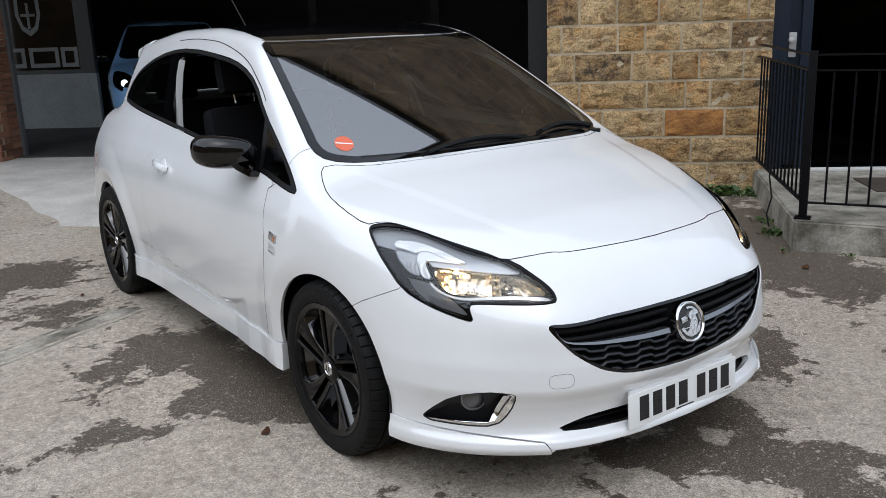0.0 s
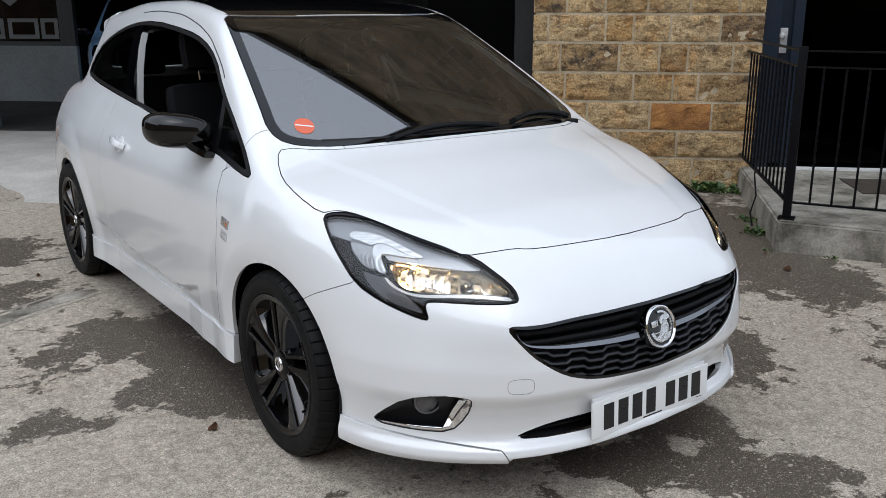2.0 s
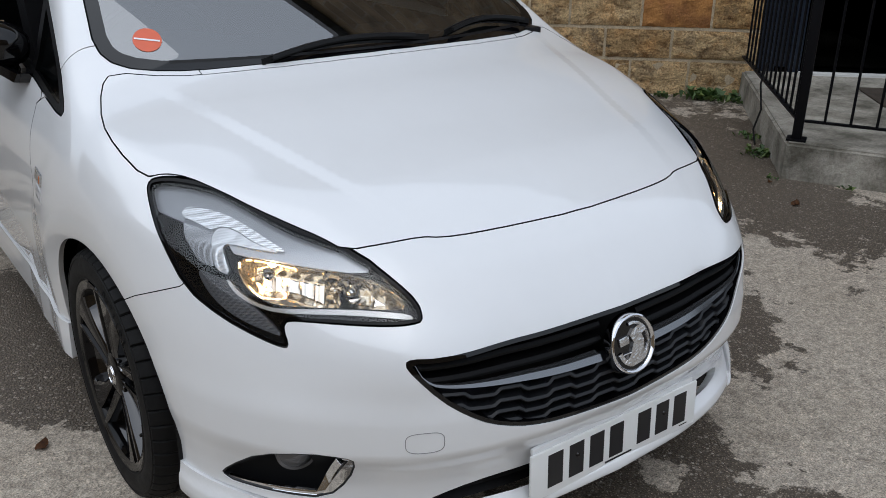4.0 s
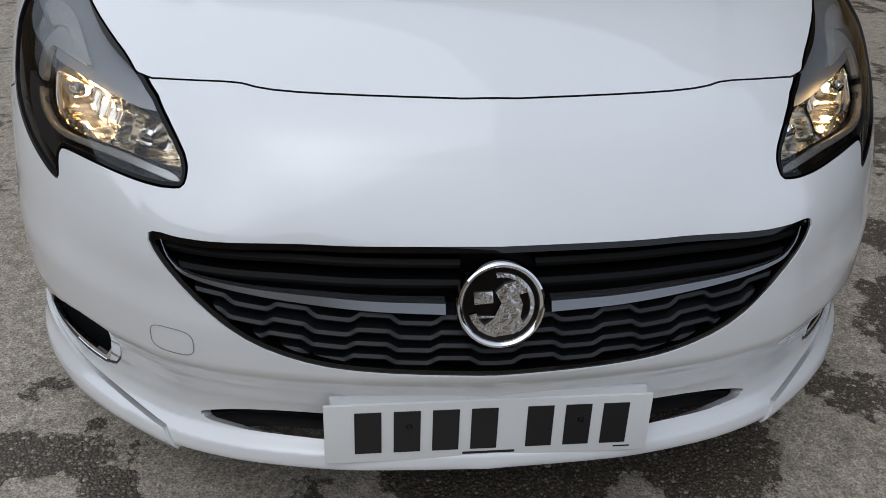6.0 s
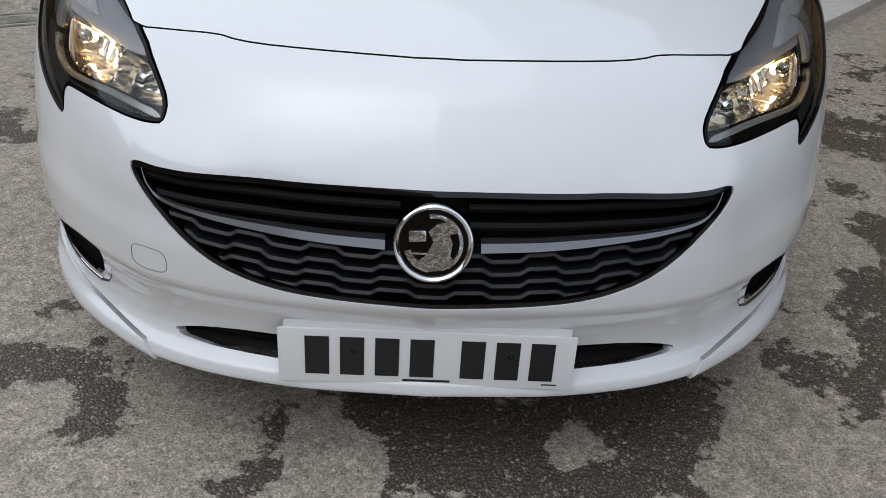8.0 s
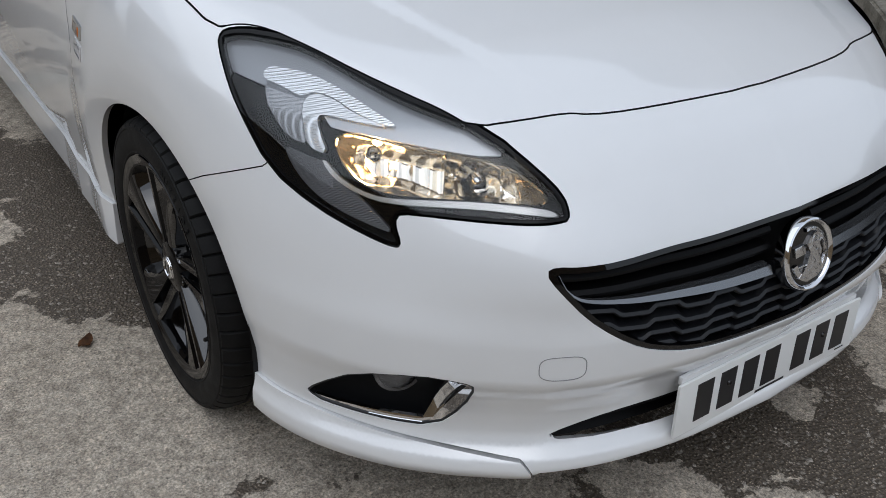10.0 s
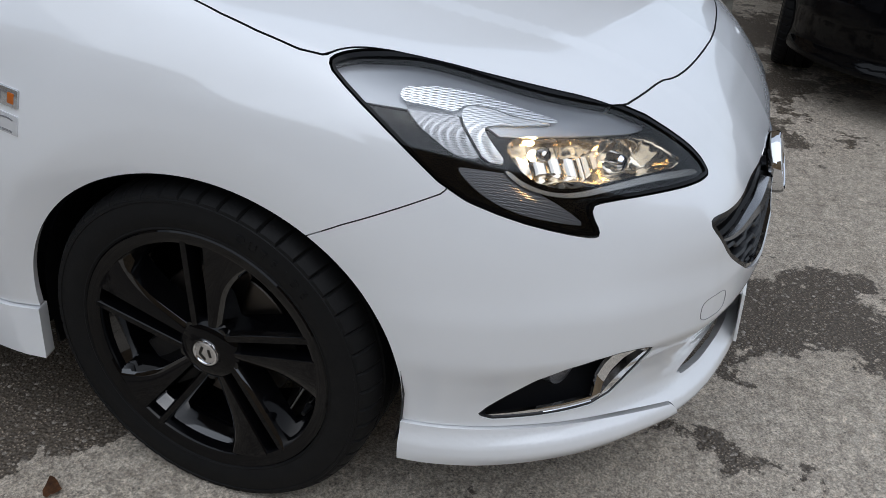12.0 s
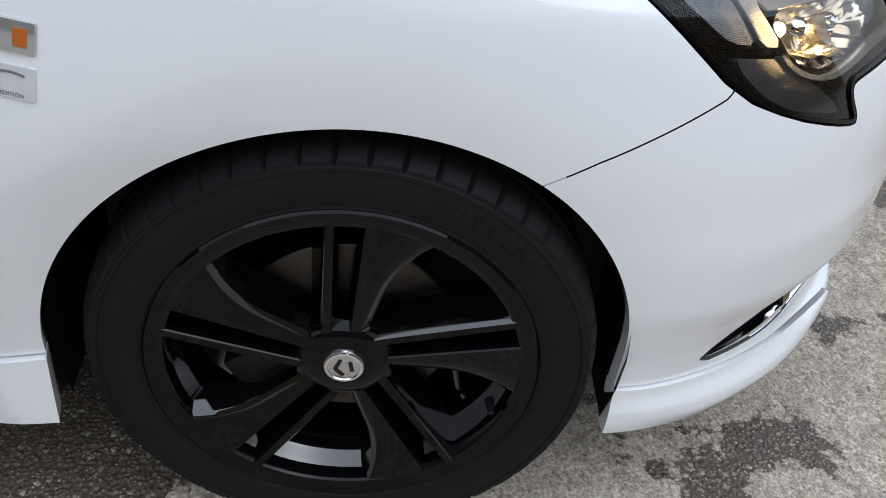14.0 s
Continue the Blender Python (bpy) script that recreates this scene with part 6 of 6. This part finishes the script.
# doorway with its platform
bm = bmesh.new()
foot = [(0.03, 0.14), (1.33, -0.32), (1.74, 2.115), (0.17, 2.10)]
top = [bm.verts.new((u, v, 0.14)) for u, v in foot]
low = [bm.verts.new((u - 0.012 * (1 if u < 1 else -1), v - (0.012 if v < 1 else 0), -0.25)) for u, v in foot]
bm.faces.new(top)
for k in range(4):
    bm.faces.new((top[k], low[k], low[(k + 1) % 4], top[(k + 1) % 4]))
bmesh.ops.bevel(bm, geom=[e for e in bm.edges if all(v.co.z > 0.1 for v in e.verts)], offset=0.014, segments=3, affect="EDGES")
step = setting("entrance_step", bm, KERB, "concrete entrance platform with damp stained face", "step", 40)
bm = bmesh.new()
box(bm, 0.55, 1.70, 1.98, 2.06, 0.139, 0.156, None, 0.003)
setting("threshold", bm, material("white_threshold", (0.62, 0.62, 0.60), 0.5), "white door threshold strip", "threshold")
bm = bmesh.new()
box(bm, 0.82, 1.45, 1.05, 1.60, 0.14, 0.149, None, 0.003)
mat_ob = part("door_mat", bm, weathered("coir", (0.075, 0.058, 0.042), (0.045, 0.035, 0.026), 8.0, 200.0, 1.0, 0.8), None)
mat_ob.matrix_world = BUILDING
tagged(mat_ob, "flat dark brown door mat on the platform", "mat")
bm = bmesh.new()
for u0, u1, z0, z1 in ((0.27, 0.40, 0.12, 2.35), (0.50, 0.58, 0.12, 2.35), (1.66, 1.74, 0.12, 2.35), (0.27, 1.74, 2.25, 2.35)):
    box(bm, u0, u1, 2.14, 2.24, z0, z1, None, 0.004)
doorway = setting("door_1", bm, NAVY, "navy door frame with dark glass", "door")
bm = bmesh.new()
box(bm, 0.40, 0.50, 2.19, 2.21, 0.16, 2.25)
hang(part("side_panel", bm, NAVY, None), doorway)
bm = bmesh.new()
box(bm, 0.58, 1.66, 2.18, 2.19, 0.16, 2.25)
hang(part("door_pane", bm, pane("door_glass", (0.12, 0.125, 0.13), 1.16), None), doorway)
bm = bmesh.new()
box(bm, -0.03, 0.03, -0.02, 0.0, -0.10, 0.10, pose(0.44, 2.19, 1.16), 0.008)
lathe(bm, [(0.0, 0.05), (0.02, 0.045), (0.026, 0.03), (0.02, 0.015), (0.01, 0.0), (0.01, -0.02)], 20, pose(0.42, 2.16, 1.20, 90))
hang(part("door_knob", bm, material("worn_white_metal", (0.62, 0.62, 0.62), 0.3, 0.6), None), doorway)
# added hall box; its near-black colour stands in for shade indoors
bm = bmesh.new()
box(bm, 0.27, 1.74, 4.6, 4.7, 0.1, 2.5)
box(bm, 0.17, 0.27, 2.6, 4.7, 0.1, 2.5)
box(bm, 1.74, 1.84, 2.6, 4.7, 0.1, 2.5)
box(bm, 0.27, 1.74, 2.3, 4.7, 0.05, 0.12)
setting("wall_hall", bm, SHADE_WALL, "hallway behind the door, near black for its shade", "wall")
bm = bmesh.new()
box(bm, 0.17, 1.84, 2.2, 4.7, 2.36, 2.75)
setting("lintel", bm, MASONRY, "stone lintel over the doorway", "wall")

# railing
rail = tagged(empty("railing", BUILDING), "black painted iron railing round the entrance platform", "railing")
P1, P2, P3 = Vector((0.095, 0.215, 0)), Vector((1.28, -0.19, 0)), Vector((0.165, 2.09, 0))
for p in (P1, P2):
    bm = bmesh.new()
    a = math.atan2(P2.y - P1.y, P2.x - P1.x)
    box(bm, -0.025, 0.025, -0.025, 0.025, 0.14, 1.20, Matrix.Translation(p) @ Matrix.Rotation(a, 4, "Z"), 0.002)
    post = part("post", bm, IRON, rail)
    bm = bmesh.new()
    box(bm, -0.05, 0.05, -0.05, 0.05, 0.139, 0.149, Matrix.Translation(p) @ Matrix.Rotation(a, 4, "Z"), 0.001)
    part("base_plate", bm, IRON, post)
for p, q in ((P1, P2), (P1, P3), (P2, Vector((1.66, 2.09, 0)))):
    d = (q - p)
    n = d.normalized()
    for z, h, w in ((1.175, 0.010, 0.040), (1.080, 0.010, 0.032), (0.245, 0.010, 0.032)):
        bm = bmesh.new()
        sweep(bm, [p + Vector((0, 0, z)), q + Vector((0, 0, z))], [(-w / 2, -h / 2), (w / 2, -h / 2), (w / 2, h / 2), (-w / 2, h / 2)])
        part("rail", bm, IRON, rail, smooth=0)
    count = int(d.length / 0.118)
    for k in range(1, count):
        bm = bmesh.new()
        s = p + d * (k / count)
        lathe(bm, [(0.0, 0.24), (0.0075, 0.24), (0.0075, 1.08), (0.0, 1.08)], 8, Matrix.Translation(s))
        part("baluster", bm, IRON, rail)
bm = bmesh.new()
sweep(bm, [Vector((0.05, 0.9, 0.42)), Vector((0.02, 0.86, 0.30)), Vector((0.03, 0.80, 0.16)), Vector((-0.01, 0.75, 0.05)), Vector((0.0, 0.70, -0.03))], disc_section(0.006, 6), (0, 1, 0.1))
part("cable", bm, RUBBER, rail)

# drainage channel
bm = bmesh.new()
a, b = Vector((-3.4, 0.92, 0.0)), Vector((1.6, 3.36, 0.0))
path = [a + (b - a) * t + Vector((0, 0, 0.0115 if t < 0.5 else 0.004 - 0.03 * (t - 0.5))) for t in np.linspace(0, 1, 24)]
sweep(bm, path, [(-0.095, -0.05), (0.095, -0.05), (0.095, 0.0), (0.076, 0.0), (0.071, -0.030), (0.054, -0.030), (0.049, 0.0), (-0.049, 0.0), (-0.054, -0.030), (-0.071, -0.030), (-0.076, 0.0), (-0.095, 0.0)])
tagged(part("drain_channel", bm, KERB, None, "", 0), "narrow grooved concrete channel across the yard", "drain", kind="structure")

# unseen walls behind the eye, added to block sky and fill the reflections
for name, m4, w, h in (("wall_yard_1", pose(-4.5, -12.0, 0, 0, 0, -43), 26.0, 6.5), ("wall_yard_2", pose(-8.6, 3.5, 0, 0, 0, 80), 14.0, 3.2)):
    bm = bmesh.new()
    box(bm, -w / 2, w / 2, -0.2, 0.2, -0.3, h)
    ob = part(name, bm, YARD_STONE, None, "", 0)
    ob.matrix_world = m4
    tagged(ob, "unseen plain coursed stone wall, added to close the yard and shape its light", "wall", kind="structure")


# ---- other cars ----
plain = Shell(*nets(body, (-0.10, -1.0, 0.14), (0.96, 3.28, 1.54), 0.022))
plain.v = settle(body, plain.v, 2)
p_rest, _ = plain.cut(plain.t, lambda x, y, z: -x)
_, p_rest = plain.cut(p_rest, lambda x, y, z: z - 0.19)
_, p_rest = plain.cut(p_rest, arch(0.004))
_, p_rest = plain.cut(p_rest, arch(2.51))
p_screen, p_rest = plain.piece(p_rest, screen_fn)
p_side, p_rest = plain.piece(p_rest, window_fn)
p_lamp, p_rest = plain.piece(p_rest, lamp_fn)
p_grille, p_rest = plain.piece(p_rest, grille_fn)
p_bonnet, p_rest = plain.piece(p_rest, bonnet_fn)
p_rear, p_rest = plain.piece(p_rest, rear_fn)
plain.v = settle(body, plain.v, 1)
plain.v[np.abs(plain.v[:, 0]) < 4e-3, 0] = 0
plain_n = slope(body, plain.v)
plain_n /= np.linalg.norm(plain_n, axis=1)[:, None]
DARK_GLASS = material("dark_glass", (0.004, 0.005, 0.006), 0.05)


def parked_car(m, colour, label):
    """A plain parked car with its front along the turned -y axis."""
    top = tagged(empty("parked_car"), label, "car", "cars in the yard")

    def add(name, tris, mat, side=0, push=None):
        v, t, n = panel(plain.v, plain_n, tris, side, 0.015, push)
        return hang(new(name, mesh_from(name, v, t, mat, n)), top)
    add("body_shell", p_rest, colour)
    add("bonnet", p_bonnet, colour)
    add("windscreen", p_screen, DARK_GLASS)
    add("rear_window", p_rear, DARK_GLASS)
    add("grille", p_grille, BLACK_TRIM, 0, lambda x, y, z: -0.02 + 0 * x)
    for side in (-1, 1):
        add("side_window", p_side, DARK_GLASS, side)
        lamp = add("headlight", p_lamp, GLOSS_BLACK, side)
        bm = bmesh.new()
        lathe(bm, [(0.0, 0.004), (0.028, 0.004), (0.030, 0.008), (0.046, 0.008), (0.050, 0.0), (0.050, -0.02)], 28, frame_at(corner_at(0.12, 0.70, side, -0.002), (0.35 * side, -1, 0.25)))
        hang(part("lamp_ring", bm, CHROME, None), lamp)
        bm = bmesh.new()
        bmesh.ops.create_uvsphere(bm, u_segments=20, v_segments=12, radius=1.0, matrix=Matrix.Translation((side * 0.90, 0.64, 1.01)) @ Matrix.Diagonal((0.11, 0.075, 0.065, 1)))
        part("door_mirror", bm, GLOSS_BLACK, top)
    for x, y, a in ((-0.752, 0.004, 0), (-0.752, 2.51, 0), (0.752, 0.004, 180), (0.752, 2.51, 180)):
        hang(copy_thing(rim, pose(x, y, 0.306, 0, 0, a)), top)
    bm = bmesh.new()
    box(bm, -0.5, 0.5, -0.7, 3.0, 0.2, 0.9)
    box(bm, -0.79, 0.79, 0.45, 2.05, 0.2, 0.9)
    part("underbody", bm, BLACK_TRIM, top)
    top.matrix_world = m
    return top


parked_car(BUILDING @ pose(-6.95, 6.72, 0.018, 0, 0, 25) @ Matrix.Scale(1.06, 4), paint("light_blue_paint", (0.30, 0.56, 0.95)), "light blue small car parked in the dark garage")
parked_car(pose(2.85, -1.70, -0.055, 0, 0, -90), material("black_paint", (0.003, 0.003, 0.0035), 0.08, 0.0, Specular_IOR_Level=0.15), "glossy black car parked beside the entrance platform")

# ---- leaves and weeds ----
LEAF = material("weed_leaf", (0.05, 0.10, 0.02), 0.6)
g = Graph(LEAF)
g.color(g.ramp(g.node("NewGeometry").outputs["Random Per Island"], (0.0, (0.025, 0.055, 0.010)), (0.6, (0.06, 0.115, 0.022)), (1.0, (0.12, 0.16, 0.04))))
DEAD_LEAF = weathered("dead_leaf", (0.16, 0.065, 0.02), (0.07, 0.03, 0.012), 60.0, 200.0, 0.8, 0.4, 0.002)


def weed(x, y, z, size, count, seed):
    r = random.Random(seed)
    bm = bmesh.new()
    for k in range(count):
        a, t = r.random() * 6.28, r.uniform(0.2, 1.0)
        base = Vector((x + r.gauss(0, 0.28) * size, y + r.gauss(0, 0.28) * size, z))
        out = Vector((math.cos(a), math.sin(a), r.uniform(0.4, 1.6))).normalized()
        length = size * r.uniform(0.25, 0.6)
        s = out.cross(Vector((0, 0, 1))).normalized() * length * 0.22
        tip, mid = base + out * length, base + out * length * 0.55 + Vector((0, 0, length * 0.12))
        vs = [bm.verts.new(q) for q in (base - s * 0.15, base + s * 0.15, mid + s, tip + Vector((0, 0, -length * 0.2)), mid - s)]
        bm.faces.new(vs)
    ob = part("weed", bm, LEAF, None, "", 0)
    return tagged(ob, "small green weeds growing at the foot of the masonry", "weed", "weeds", "stuff")


for u, v, sz, n, sd in ((-0.10, 2.00, 0.22, 90, 1), (0.10, 1.96, 0.16, 60, 2), (-0.40, 2.02, 0.12, 30, 3), (0.0, 0.55, 0.13, 46, 4), (0.02, 0.95, 0.10, 26, 5), (0.33, 0.0, 0.07, 14, 6), (0.80, -0.17, 0.05, 10, 7),
                        (-0.02, 0.12, 0.06, 10, 8)):
    q = BUILDING @ Vector((u, v, 0))
    weed(q.x, q.y, -0.055, sz, n, sd)


def dead_leaf(x, y, size, turn, seed):
    r = random.Random(seed)
    bm = bmesh.new()
    z = float(ground_z(x, y)) + 0.006
    rim_pts = []
    for k in range(14):
        a = 2 * math.pi * k / 14
        rr = size * (0.55 + 0.45 * abs(math.cos(a * 1.5))) * r.uniform(0.8, 1.1)
        rim_pts.append(bm.verts.new(pose(x, y, z, 8, -12, turn) @ Vector((rr * math.cos(a), 0.7 * rr * math.sin(a), 0.25 * rr * math.sin(2 * a) + 0.006))))
    mid = bm.verts.new(Vector((x, y, z + 0.002)))
    for k in range(14):
        bm.faces.new((mid, rim_pts[k], rim_pts[(k + 1) % 14]))
    bmesh.ops.solidify(bm, geom=bm.faces[:], thickness=0.0012)
    tagged(part("dead_leaf", bm, DEAD_LEAF, None, "", 60), "curled brown dead leaf lying on the tarmac", "leaf", "dead leaves")


for x, y, s, a, sd in ((-0.977, 0.263, 0.026, 30, 1), (-1.05, 2.55, 0.02, 80, 2), (2.55, 0.33, 0.035, 10, 3), (2.75, 0.62, 0.02, 60, 4), (-1.72, -0.10, 0.022, 120, 5)):
    dead_leaf(x, y, s, a, sd)
